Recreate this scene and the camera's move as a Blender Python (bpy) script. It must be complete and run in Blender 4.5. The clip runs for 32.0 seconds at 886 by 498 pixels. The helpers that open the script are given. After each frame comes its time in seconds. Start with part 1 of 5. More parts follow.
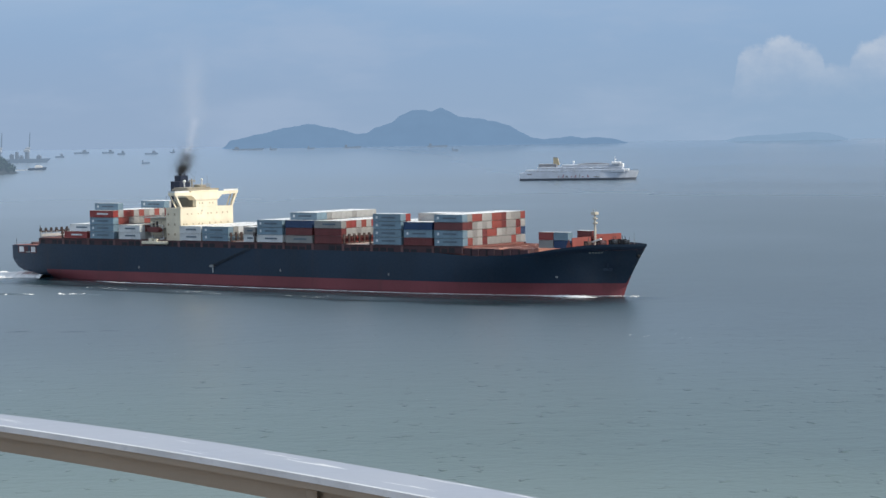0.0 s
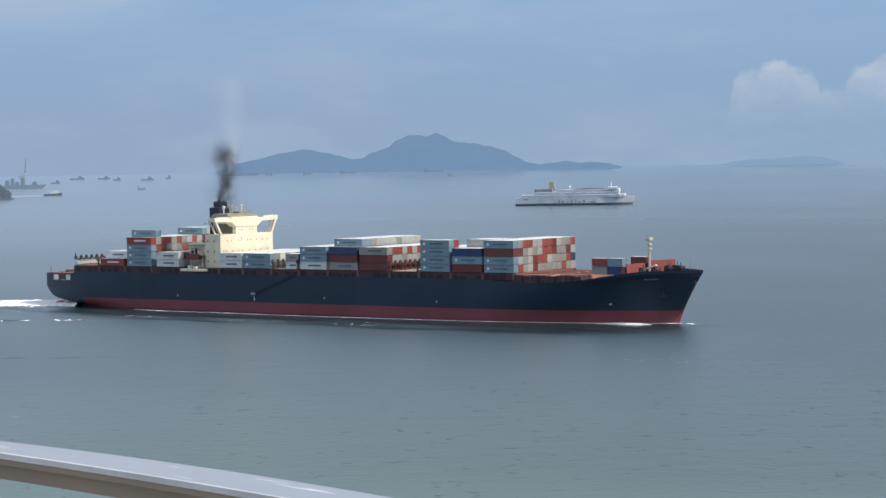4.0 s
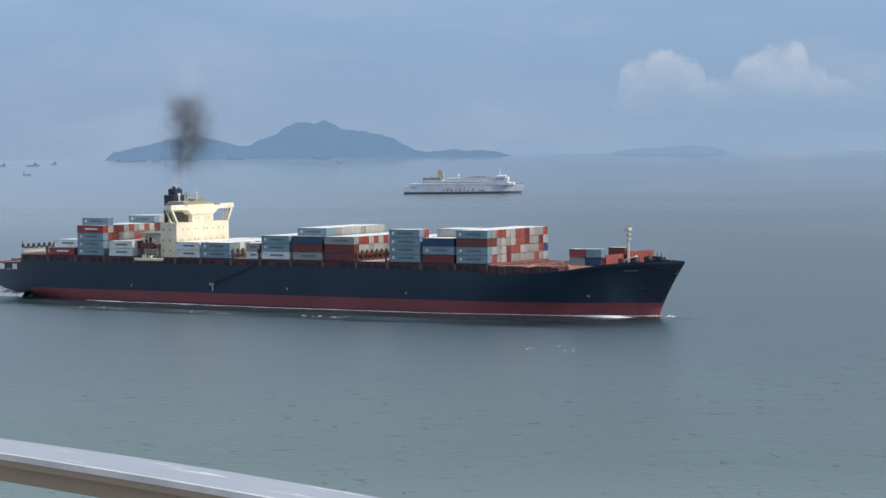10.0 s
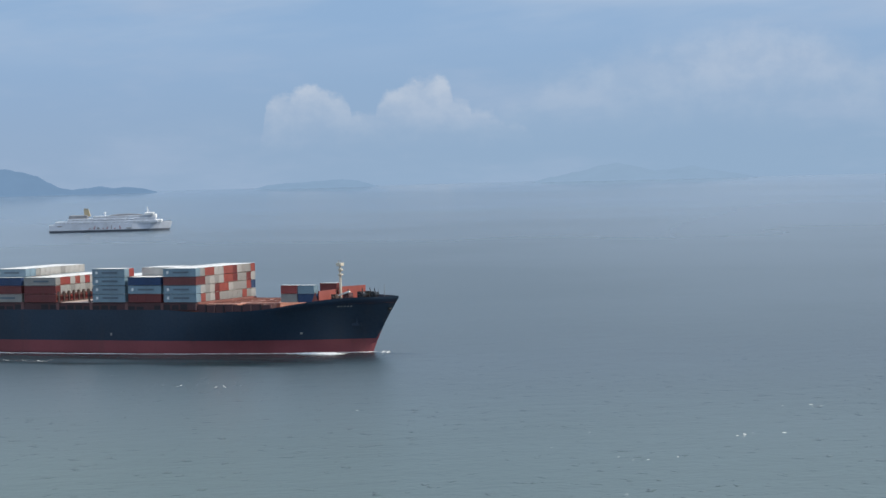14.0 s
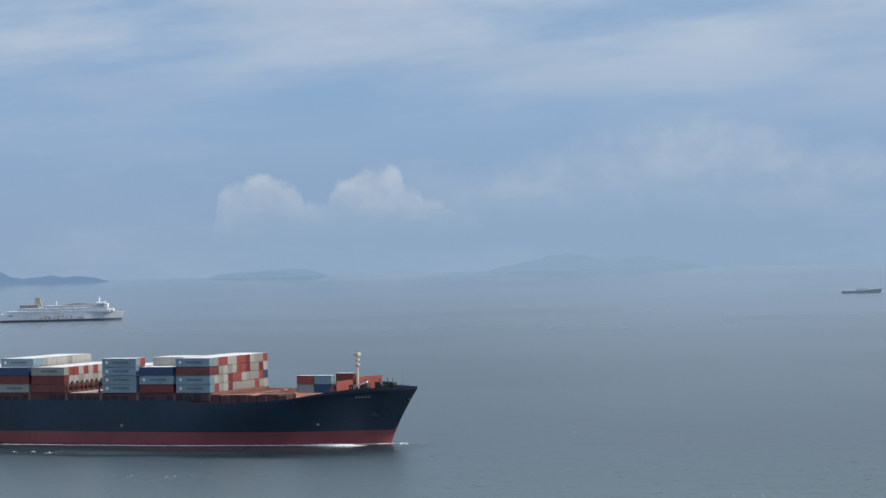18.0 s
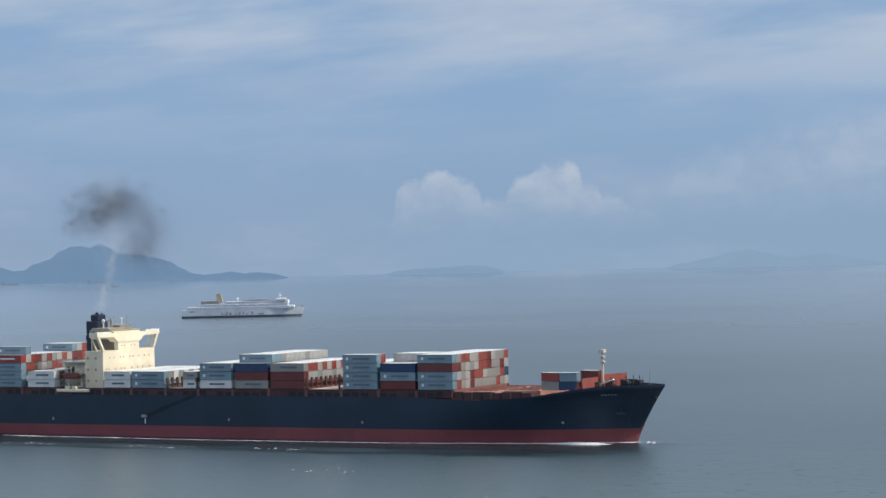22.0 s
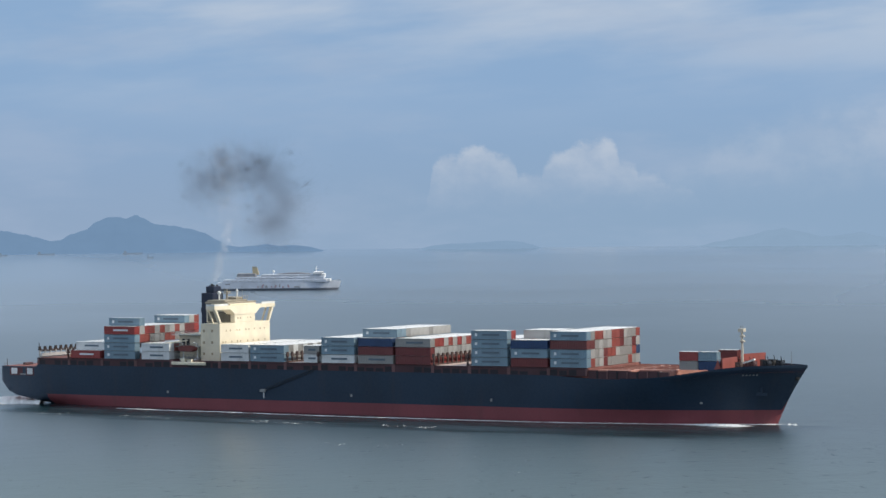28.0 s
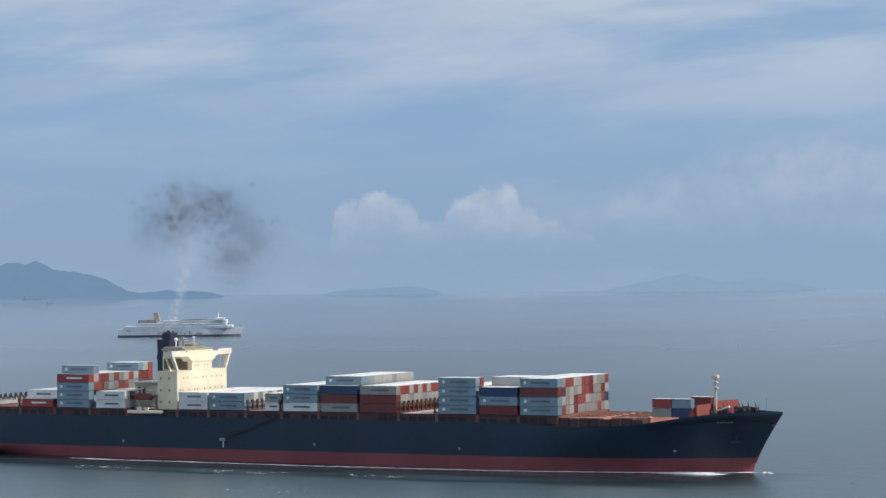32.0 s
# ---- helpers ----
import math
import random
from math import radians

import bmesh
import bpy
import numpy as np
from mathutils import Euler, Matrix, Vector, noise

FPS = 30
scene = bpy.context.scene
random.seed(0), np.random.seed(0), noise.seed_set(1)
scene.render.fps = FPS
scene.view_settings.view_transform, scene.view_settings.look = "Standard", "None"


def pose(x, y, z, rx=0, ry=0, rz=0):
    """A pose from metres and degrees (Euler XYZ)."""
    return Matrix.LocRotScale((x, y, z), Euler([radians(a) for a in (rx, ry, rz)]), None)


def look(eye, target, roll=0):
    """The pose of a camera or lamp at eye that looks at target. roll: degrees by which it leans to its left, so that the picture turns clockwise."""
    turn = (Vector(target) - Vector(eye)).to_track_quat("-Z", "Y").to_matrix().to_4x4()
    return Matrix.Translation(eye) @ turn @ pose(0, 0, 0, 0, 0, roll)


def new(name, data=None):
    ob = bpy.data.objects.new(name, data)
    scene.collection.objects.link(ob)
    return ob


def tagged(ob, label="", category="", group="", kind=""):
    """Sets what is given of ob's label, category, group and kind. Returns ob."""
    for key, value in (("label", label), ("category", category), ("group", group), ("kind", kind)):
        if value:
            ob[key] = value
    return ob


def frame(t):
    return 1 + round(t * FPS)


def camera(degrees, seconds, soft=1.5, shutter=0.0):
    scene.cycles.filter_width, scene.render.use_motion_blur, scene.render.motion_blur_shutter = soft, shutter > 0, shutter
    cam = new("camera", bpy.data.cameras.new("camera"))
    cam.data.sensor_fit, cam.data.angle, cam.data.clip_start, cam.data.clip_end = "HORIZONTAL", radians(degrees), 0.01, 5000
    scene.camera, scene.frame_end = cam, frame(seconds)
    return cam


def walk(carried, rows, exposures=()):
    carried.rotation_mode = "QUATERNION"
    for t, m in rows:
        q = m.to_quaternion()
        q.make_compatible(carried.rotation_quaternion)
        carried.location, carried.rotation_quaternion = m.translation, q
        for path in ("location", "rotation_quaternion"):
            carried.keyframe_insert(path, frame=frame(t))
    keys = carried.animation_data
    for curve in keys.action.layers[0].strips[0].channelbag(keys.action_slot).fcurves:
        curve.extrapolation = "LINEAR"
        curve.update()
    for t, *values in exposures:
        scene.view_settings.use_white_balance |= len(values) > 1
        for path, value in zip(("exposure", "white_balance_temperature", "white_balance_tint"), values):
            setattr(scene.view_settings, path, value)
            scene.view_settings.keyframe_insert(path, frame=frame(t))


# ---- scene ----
EYE_Z = 55.59


def aim(yaw, pitch, roll, dx=0.0, dy=0.0, dz=0.0):
    """A pose of the camera: degrees to the right of north, up, and lean."""
    a, b = radians(yaw), radians(pitch)
    eye = Vector((dx, dy, EYE_Z + dz))
    return look(eye, eye + Vector((math.sin(a) * math.cos(b), math.cos(a) * math.cos(b), math.sin(b))), roll)


cam = camera(19.957, 32.0, soft=1.5)
PATH = (
    (0, aim(-0.016, -2.99, -0.823, -0.0100, 0.0000, 0.0064)),
    (0.5, aim(0.223, -3.079, -0.993, -0.0090, 0.0000, 0.0062)),
    (1, aim(-0.452, -3.089, -1.322, -0.0080, 0.0000, 0.0060)),
    (1.5, aim(-0.588, -2.811, -1.3, -0.0070, 0.0000, 0.0057)),
    (2, aim(-0.501, -2.689, -1.391, -0.0060, 0.0000, 0.0055)),
    (2.5, aim(-0.759, -2.645, -1.512, -0.0039, 0.0000, 0.0053)),
    (4.5, aim(0.279, -2.391, -0.882, 0.0046, 0.0000, 0.0045)),
    (5, aim(0.369, -2.658, -0.959, 0.0068, 0.0000, 0.0040)),
    (5.5, aim(0.996, -3.103, -0.926, 0.0089, 0.0000, 0.0035)),
    (6, aim(1.291, -3.11, -0.95, 0.0110, 0.0000, 0.0030)),
    (6.5, aim(1.407, -2.81, -0.925, 0.0092, 0.0000, 0.0025)),
    (7, aim(1.727, -2.608, -0.839, 0.0073, 0.0000, 0.0020)),
    (7.5, aim(1.932, -2.691, -0.844, 0.0055, 0.0000, 0.0015)),
    (8, aim(2.204, -2.951, -0.931, 0.0037, 0.0000, 0.0010)),
    (8.5, aim(2.37, -3.145, -0.761, 0.0018, 0.0000, 0.0005)),
    (9, aim(2.638, -3.167, -0.632, 0.0000, 0.0000, 0.0000)),
    (9.5, aim(2.873, -2.933, -0.542, -0.0054, 0.0000, -0.0012)),
    (10, aim(2.64, -2.737, -0.664, -0.0108, 0.0000, -0.0024)),
    (10.5, aim(2.55, -2.784, -0.794, -0.0162, 0.0000, -0.0036)),
    (11, aim(3.149, -2.781, -0.679, -0.0216, 0.0000, -0.0048)),
    (11.5, aim(4.27, -3.356, -0.243, -0.0270, 0.0000, -0.0060)),
    (12, aim(6.578, -2.708, 0.038, -0.0180, 0.0000, -0.0040)),
    (12.5, aim(8.167, -1.396, -0.404, -0.0090, 0.0000, -0.0020)),
    (13, aim(8.358, -1.748, -0.529, 0.0000, 0.0000, 0.0000)),
    (13.5, aim(8.631, -2.322, -1.048)),
    (14, aim(10.645, -2.084, -1.407)),
    (14.5, aim(12.940, -2.072, -1.429)),
    (16.5, aim(13.689, 0.013, -1.034)),
    (17, aim(13.331, -0.029, -1.646)),
    (17.5, aim(12.522, -0.062, -1.457)),
    (18, aim(11.787, -0.069, -1.295)),
    (18.5, aim(11.461, -0.170, -1.143)),
    (19, aim(11.097, -0.248, -0.829)),
    (19.5, aim(10.531, -0.333, -1.109)),
    (20, aim(9.937, -0.455, -1.165)),
    (20.5, aim(9.175, -0.438, -1.253)),
    (21, aim(8.352, -0.341, -1.355)),
    (21.5, aim(8.121, -0.201, -1.266)),
    (22, aim(7.739, -0.059, -1.259)),
    (22.5, aim(7.508, -0.005, -1.229)),
    (23, aim(7.391, -0.065, -1.064)),
    (23.5, aim(7.068, -0.053, -0.954)),
    (24, aim(6.572, 0.041, -0.919)),
    (24.5, aim(5.945, 0.165, -0.943)),
    (26.5, aim(6.148, -0.022, -0.619)),
    (27, aim(7.103, -0.260, -0.620)),
    (27.5, aim(7.423, -0.514, -0.608)),
    (28, aim(6.923, -0.619, -0.568)),
    (28.5, aim(7.005, -0.656, -0.603)),
    (29, aim(6.915, -0.700, -0.593)),
    (29.5, aim(7.008, -0.923, -0.623)),
    (30, aim(7.151, -0.838, -0.638)),
    (30.5, aim(7.300, -0.580, -0.588)),
    (31, aim(8.175, 0.052, -0.002)),
    (31.5, aim(9.317, 0.598, -0.059)),
    (32, aim(9.172, 0.400, -0.586)),
)
walk(cam, PATH, ((0.0, 0.03), (12.0, 0.0), (14.0, 0.05), (17.0, -0.05), (22.0, -0.07), (28.0, -0.03), (32.0, -0.04)))


# ---- light ----
SUN_AZ, SUN_EL = 104.0, 43.0
sun = new("sun", bpy.data.lights.new("sun", "SUN"))
sun.data.energy, sun.data.angle, sun.data.color = 3.9, radians(0.7), (1.0, 0.93, 0.80)
sun.matrix_world = look((0, 0, 300), (-math.sin(radians(SUN_AZ)), -math.cos(radians(SUN_AZ)), 300 - math.tan(radians(SUN_EL))))


class Nodes:
    """Short hand for a node tree: each call adds a node and links its inputs."""

    def __init__(self, tree):
        self.t = tree
        tree.nodes.clear()

    def add(self, kind, op=None, **ins):
        n = self.t.nodes.new(kind)
        if op and kind == "ShaderNodeMath":
            n.operation = op
        elif op:
            n.interpolation_type = op
        for k, v in ins.items():
            key = int(k[1:]) if k[0] == "i" and k[1:].isdigit() else k.replace("_", " ")
            self.put(n.inputs[key], v)
        return n

    def put(self, sock, v):
        if isinstance(v, bpy.types.NodeSocket):
            self.t.links.new(v, sock)
        elif isinstance(v, bpy.types.Node):
            self.t.links.new(v.outputs[0], sock)
        else:
            sock.default_value = v

    def math(self, op, a, b=0.0, c=0.0):
        return self.add("ShaderNodeMath", op, i0=a, i1=b, i2=c).outputs[0]

    def vec(self, x, y, z=0.0):
        return self.add("ShaderNodeCombineXYZ", None, i0=x, i1=y, i2=z).outputs[0]

    def noise(self, vector, scale, detail=4.0, rough=0.55, out=0):
        return self.add("ShaderNodeTexNoise", None, Vector=vector, Scale=scale, Detail=detail, Roughness=rough).outputs[out]

    def step(self, v, a, b, c=0.0, d=1.0):
        return self.add("ShaderNodeMapRange", "SMOOTHSTEP", Value=v, From_Min=a, From_Max=b, To_Min=c, To_Max=d).outputs[0]

    def mix(self, f, a, b):
        n = self.t.nodes.new("ShaderNodeMix")
        n.data_type = "RGBA"
        self.put(n.inputs[0], f)
        self.put(n.inputs[6], a)
        self.put(n.inputs[7], b)
        return n.outputs[2]


def rgb(r, g, b, k=1.0):
    return (r * k, g * k, b * k, 1.0)


def sky():
    """Hazy summer sky: Nishita under a thin streaky veil, with heaped clouds low over the sea."""
    w = bpy.data.worlds.new("world")
    scene.world = w
    w.use_nodes = True
    n = Nodes(w.node_tree)
    d = n.add("ShaderNodeTexCoord").outputs["Generated"]
    xyz = n.add("ShaderNodeSeparateXYZ", None, Vector=d)
    x, y, z = xyz.outputs
    deg = 180 / math.pi
    az = n.math("MULTIPLY", n.math("ARCTAN2", x, y), deg)
    el = n.math("MULTIPLY", n.math("ARCSINE", z), deg)
    clear = n.add("ShaderNodeTexSky")
    clear.sky_type, clear.sun_disc = "NISHITA", False
    clear.sun_elevation, clear.sun_rotation = radians(SUN_EL), radians(SUN_AZ)
    clear.air_density, clear.dust_density, clear.ozone_density = 1.0, 1.2, 1.5
    K = 1 / 0.1
    # haze low down, blue above it, grey veil higher up
    col = n.mix(0.90, clear.outputs[0], rgb(0.258, 0.412, 0.648, K))
    low = n.step(el, -0.5, 3.4)
    side = n.step(az, -8.0, 16.0)
    col = n.mix(low, n.mix(side, rgb(0.290, 0.393, 0.552, K), rgb(0.276, 0.400, 0.560, K)), col)
    streak = n.noise(n.vec(n.math("MULTIPLY", az, 0.13), n.math("MULTIPLY", n.math("SUBTRACT", el, n.math("MULTIPLY", az, 0.08)), 0.62)), 1.0, 5.0, 0.52)
    broad = n.noise(n.vec(n.math("MULTIPLY", az, 0.05), n.math("MULTIPLY", el, 0.16), 7.3), 1.0, 3.0, 0.5)
    high = n.step(el, 1.6, 5.6)
    veil = n.math("MULTIPLY", n.step(n.math("ADD", streak, n.math("MULTIPLY", broad, 0.9)), 0.74, 1.08), high)
    col = n.mix(n.math("MULTIPLY", veil, 0.85), col, rgb(0.545, 0.615, 0.715, K))
    patch = n.noise(n.vec(n.math("MULTIPLY", az, 0.16), n.math("MULTIPLY", el, 0.55), 2.1), 1.0, 5.0, 0.6)
    col = n.mix(n.math("MULTIPLY", n.step(patch, 0.44, 0.70), 0.45), col, rgb(0.375, 0.470, 0.625, K))
    # thin overcast higher up
    col = n.mix(n.step(el, 6.0, 22.0, 0.0, 0.8), col, n.mix(n.step(az, -70.0, 70.0), rgb(0.575, 0.665, 0.775, K), rgb(0.42, 0.50, 0.605, K)))
    # heaped clouds: azimuth, half width, foot and height of each head; crisp tops that fade downwards into the haze
    crisp = (
        (7.08, 0.44, 1.02, 0.58), (7.70, 0.62, 1.10, 0.66), (8.25, 0.42, 0.95, 0.62), (8.95, 0.60, 0.72, 0.42),
        (9.62, 0.46, 1.00, 0.62), (10.14, 0.58, 1.17, 0.71), (10.55, 0.44, 1.22, 0.72), (10.98, 0.44, 0.85, 0.58), (11.50, 0.60, 0.62, 0.48), (12.10, 0.70, 0.45, 0.42),
    )
    veiled = ((12.9, 1.0, 0.9, 0.9), (14.0, 1.3, 1.35, 1.0), (15.5, 1.6, 1.7, 1.1), (17.8, 2.6, 1.9, 1.3), (21.5, 3.0, 1.2, 1.2), (5.4, 1.3, 0.45, 0.75), (9.2, 3.4, 0.1, 1.0), (3.6, 1.4, 0.3, 0.6), (0.8, 1.8, 0.2, 0.7))
    fluff = n.noise(n.vec(az, n.math("MULTIPLY", el, 1.3), 4.4), 2.6, 7.0, 0.62)
    lumps = n.noise(n.vec(az, n.math("MULTIPLY", el, 1.2), 9.1), 1.1, 4.0, 0.55)
    wobble = n.math("ADD", n.math("MULTIPLY", n.math("SUBTRACT", fluff, 0.5), 0.50), n.math("MULTIPLY", n.math("SUBTRACT", lumps, 0.5), 0.35))

    def heads(rows, edge, fall):
        top = -9.0
        for a, wide, foot, high in rows:
            u = n.math("DIVIDE", n.math("SUBTRACT", az, a), wide)
            dome = n.math("SQRT", n.math("MAXIMUM", n.math("SUBTRACT", 1.0, n.math("MULTIPLY", u, u)), 0.0))
            h = n.math("ADD", n.math("MULTIPLY", dome, high), n.math("MULTIPLY", n.step(n.math("ABSOLUTE", u), 0.8, 1.9), -1.6))
            top = n.math("MAXIMUM", top, n.math("ADD", h, foot))
        under = n.math("SUBTRACT", n.math("ADD", top, wobble), el)
        return n.math("MULTIPLY", n.step(under, 0.0, edge), n.step(n.math("ADD", el, n.math("MULTIPLY", wobble, 0.8)), 0.1, fall))

    total = n.math("MAXIMUM", n.math("MULTIPLY", heads(crisp, 0.24, 1.9), 0.66), n.math("MULTIPLY", heads(veiled, 1.1, 2.4), 0.40))
    puff = n.mix(n.step(lumps, 0.35, 0.65), rgb(0.43, 0.51, 0.635, K), rgb(0.56, 0.615, 0.70, K))
    col = n.mix(total, col, puff)
    bg = n.add("ShaderNodeBackground", None, Color=col, Strength=0.1)
    n.add("ShaderNodeOutputWorld", None, Surface=bg.outputs[0])


sky()


# ---- materials ----
def material(name):
    m = bpy.data.materials.new(name)
    m.use_nodes = True
    return m, Nodes(m.node_tree)


def finish(n, color, rough=0.6, metal=0.0, bump=None, strength=0.2, dist=0.05, **more):
    b = n.add("ShaderNodeBsdfPrincipled", None, Base_Color=color, Roughness=rough, Metallic=metal, **more)
    if bump is not None:
        n.put(b.inputs["Normal"], n.add("ShaderNodeBump", None, Strength=strength, Distance=dist, Height=bump).outputs[0])
    n.add("ShaderNodeOutputMaterial", None, Surface=b.outputs[0])


def paint(name, color, rough=0.5, stain=(0.10, 0.06, 0.04), amount=0.25, scale=0.5, streaks=True, metal=0.0, vary=0.0):
    """Weathered paint: fine grain, broad fading and rust or dirt that runs down."""
    m, n = material(name)
    tc = n.add("ShaderNodeTexCoord").outputs["Object"]
    xyz = n.add("ShaderNodeSeparateXYZ", None, Vector=tc)
    run = n.vec(xyz.outputs[0], xyz.outputs[1], n.math("MULTIPLY", xyz.outputs[2], 0.12 if streaks else 1.0))
    dirt = n.step(n.noise(run, scale * 2.2, 6.0, 0.65), 0.50, 0.80)
    fade = n.noise(tc, scale * 0.5, 3.0)
    grain = n.noise(tc, scale * 14, 4.0)
    c = n.mix(n.step(fade, 0.3, 0.7), rgb(*color, 0.86), rgb(*color, 1.10))
    if vary:
        rnd = n.add("ShaderNodeObjectInfo").outputs["Random"]
        c = n.mix(n.math("MULTIPLY", rnd, vary), c, rgb(*[v * 0.45 + 0.10 for v in color]))
    c = n.mix(n.math("MULTIPLY", dirt, amount), c, rgb(*stain))
    finish(n, c, n.step(grain, 0.2, 0.8, rough - 0.08, rough + 0.12), metal, grain, 0.12, 0.03)
    return m


def sea_material():
    m, n = material("sea")
    g = n.add("ShaderNodeNewGeometry").outputs["Position"]
    p = n.add("ShaderNodeSeparateXYZ", None, Vector=g)
    px, py = p.outputs[0], p.outputs[1]
    flat = n.vec(px, py)
    dist = n.math("SQRT", n.math("ADD", n.math("MULTIPLY", px, px), n.math("MULTIPLY", py, py)))
    # chop, short swell and broad slicks
    chop = n.noise(flat, 0.42, 5.0, 0.6)
    swell = n.noise(n.vec(n.math("MULTIPLY", px, 0.7), py), 0.10, 4.0, 0.55)
    slick = n.noise(n.vec(n.math("MULTIPLY", px, 0.8), n.math("MULTIPLY", py, 0.55)), 0.0045, 4.0, 0.5)
    calm = n.step(slick, 0.36, 0.66)
    height = n.math("ADD", n.math("MULTIPLY", chop, 0.6), n.math("MULTIPLY", swell, 0.9))
    crest = n.step(n.noise(n.vec(n.math("MULTIPLY", px, 1.0), n.math("MULTIPLY", py, 0.62), 3.0), 0.30, 3.0, 0.55), 0.63, 0.72)
    gust = n.step(n.noise(n.vec(px, n.math("MULTIPLY", py, 0.7), 8.0), 0.035, 3.0, 0.6), 0.42, 0.62)
    crest = n.math("MULTIPLY", n.math("MULTIPLY", crest, n.math("ADD", 0.25, gust)), n.step(dist, 820.0, 460.0))
    height = n.math("ADD", height, n.math("MULTIPLY", crest, 2.6))
    height = n.math("MULTIPLY", height, n.math("SUBTRACT", 1.0, n.math("MULTIPLY", calm, 0.5)))
    # greener water over the shallows close to the shore
    edge = n.math("ADD", dist, n.math("MULTIPLY", n.math("SUBTRACT", slick, 0.5), 120.0))
    shoal = n.step(edge, 430.0, 350.0)
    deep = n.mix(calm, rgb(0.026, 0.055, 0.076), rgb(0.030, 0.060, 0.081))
    # near water is lighter to the left
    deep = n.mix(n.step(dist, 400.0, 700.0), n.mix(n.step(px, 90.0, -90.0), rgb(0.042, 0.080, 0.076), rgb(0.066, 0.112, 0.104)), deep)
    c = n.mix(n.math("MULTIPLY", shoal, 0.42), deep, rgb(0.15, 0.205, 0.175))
    # haze and sky glare painted as sheen, by distance and bearing
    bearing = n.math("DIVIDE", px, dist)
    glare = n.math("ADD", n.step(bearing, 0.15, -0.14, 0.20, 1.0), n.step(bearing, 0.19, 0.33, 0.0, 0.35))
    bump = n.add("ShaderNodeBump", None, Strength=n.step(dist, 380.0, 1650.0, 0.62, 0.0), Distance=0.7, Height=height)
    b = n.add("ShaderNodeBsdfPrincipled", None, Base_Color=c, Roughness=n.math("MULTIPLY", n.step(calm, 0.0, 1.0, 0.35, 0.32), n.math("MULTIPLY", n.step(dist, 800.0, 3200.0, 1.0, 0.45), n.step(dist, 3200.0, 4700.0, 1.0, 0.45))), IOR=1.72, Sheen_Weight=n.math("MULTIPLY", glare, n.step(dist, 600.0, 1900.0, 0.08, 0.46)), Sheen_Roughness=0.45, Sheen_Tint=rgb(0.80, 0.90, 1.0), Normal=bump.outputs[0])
    n.add("ShaderNodeOutputMaterial", None, Surface=b.outputs[0])
    return m


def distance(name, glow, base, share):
    """A far shore: haze painted in as emission, mostly the air's own light before it."""
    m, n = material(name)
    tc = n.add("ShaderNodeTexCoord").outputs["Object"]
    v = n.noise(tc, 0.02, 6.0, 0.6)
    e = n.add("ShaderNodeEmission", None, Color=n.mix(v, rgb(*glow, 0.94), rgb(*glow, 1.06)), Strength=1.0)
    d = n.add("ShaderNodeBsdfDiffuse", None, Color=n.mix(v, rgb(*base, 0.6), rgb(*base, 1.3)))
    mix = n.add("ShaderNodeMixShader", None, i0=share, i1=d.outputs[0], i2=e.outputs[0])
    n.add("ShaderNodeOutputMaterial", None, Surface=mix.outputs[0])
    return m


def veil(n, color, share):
    """A matt surface with the light of kilometres of hazy air mixed in as emission."""
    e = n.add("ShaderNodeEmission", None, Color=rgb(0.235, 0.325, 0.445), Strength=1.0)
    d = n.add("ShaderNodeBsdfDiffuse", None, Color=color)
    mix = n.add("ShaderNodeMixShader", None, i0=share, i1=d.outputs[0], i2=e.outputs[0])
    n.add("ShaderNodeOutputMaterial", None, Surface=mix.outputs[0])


def hazy(name, color, share):
    m, n = material(name)
    v = n.noise(n.add("ShaderNodeTexCoord").outputs["Object"], 0.4, 4.0)
    veil(n, n.mix(v, rgb(*color, 0.8), rgb(*color, 1.2)), share)
    return m


SEA = sea_material()


def hull_reflection_material():
    """The hull's dark reflection put into a smooth dark sheet, which thins out into the chop away from the side and
    past the stem.
    """
    m, n = material("smooth_water")
    tc = n.add("ShaderNodeTexCoord").outputs["Object"]
    xyz = n.add("ShaderNodeSeparateXYZ", None, Vector=tc)
    x, y = xyz.outputs[0], xyz.outputs[1]
    v = n.noise(tc, 0.25, 4.0, 0.6)
    drift = n.noise(n.vec(n.math("MULTIPLY", x, 0.018), n.math("MULTIPLY", y, 0.085)), 1.0, 5.0, 0.6)
    off = n.math("ADD", n.math("MULTIPLY", n.math("ADD", y, 17.0), -1.0), n.math("MULTIPLY", n.math("SUBTRACT", drift, 0.5), 70.0))
    share = n.math("MULTIPLY", n.math("MULTIPLY", n.step(off, 46.0, 4.0), n.step(x, 300.0, 262.0)), n.step(x, -4.0, 44.0))
    b = n.add("ShaderNodeBsdfPrincipled", None, Base_Color=n.mix(v, rgb(0.008, 0.028, 0.036), rgb(0.015, 0.041, 0.049)), Roughness=0.19, IOR=1.36)
    n.put(b.inputs["Normal"], n.add("ShaderNodeBump", None, Strength=0.16, Distance=0.5, Height=v).outputs[0])
    mix = n.add("ShaderNodeMixShader", None, i0=n.math("MULTIPLY", share, 0.95), i1=n.add("ShaderNodeBsdfTransparent").outputs[0], i2=b.outputs[0])
    n.add("ShaderNodeOutputMaterial", None, Surface=mix.outputs[0])
    return m


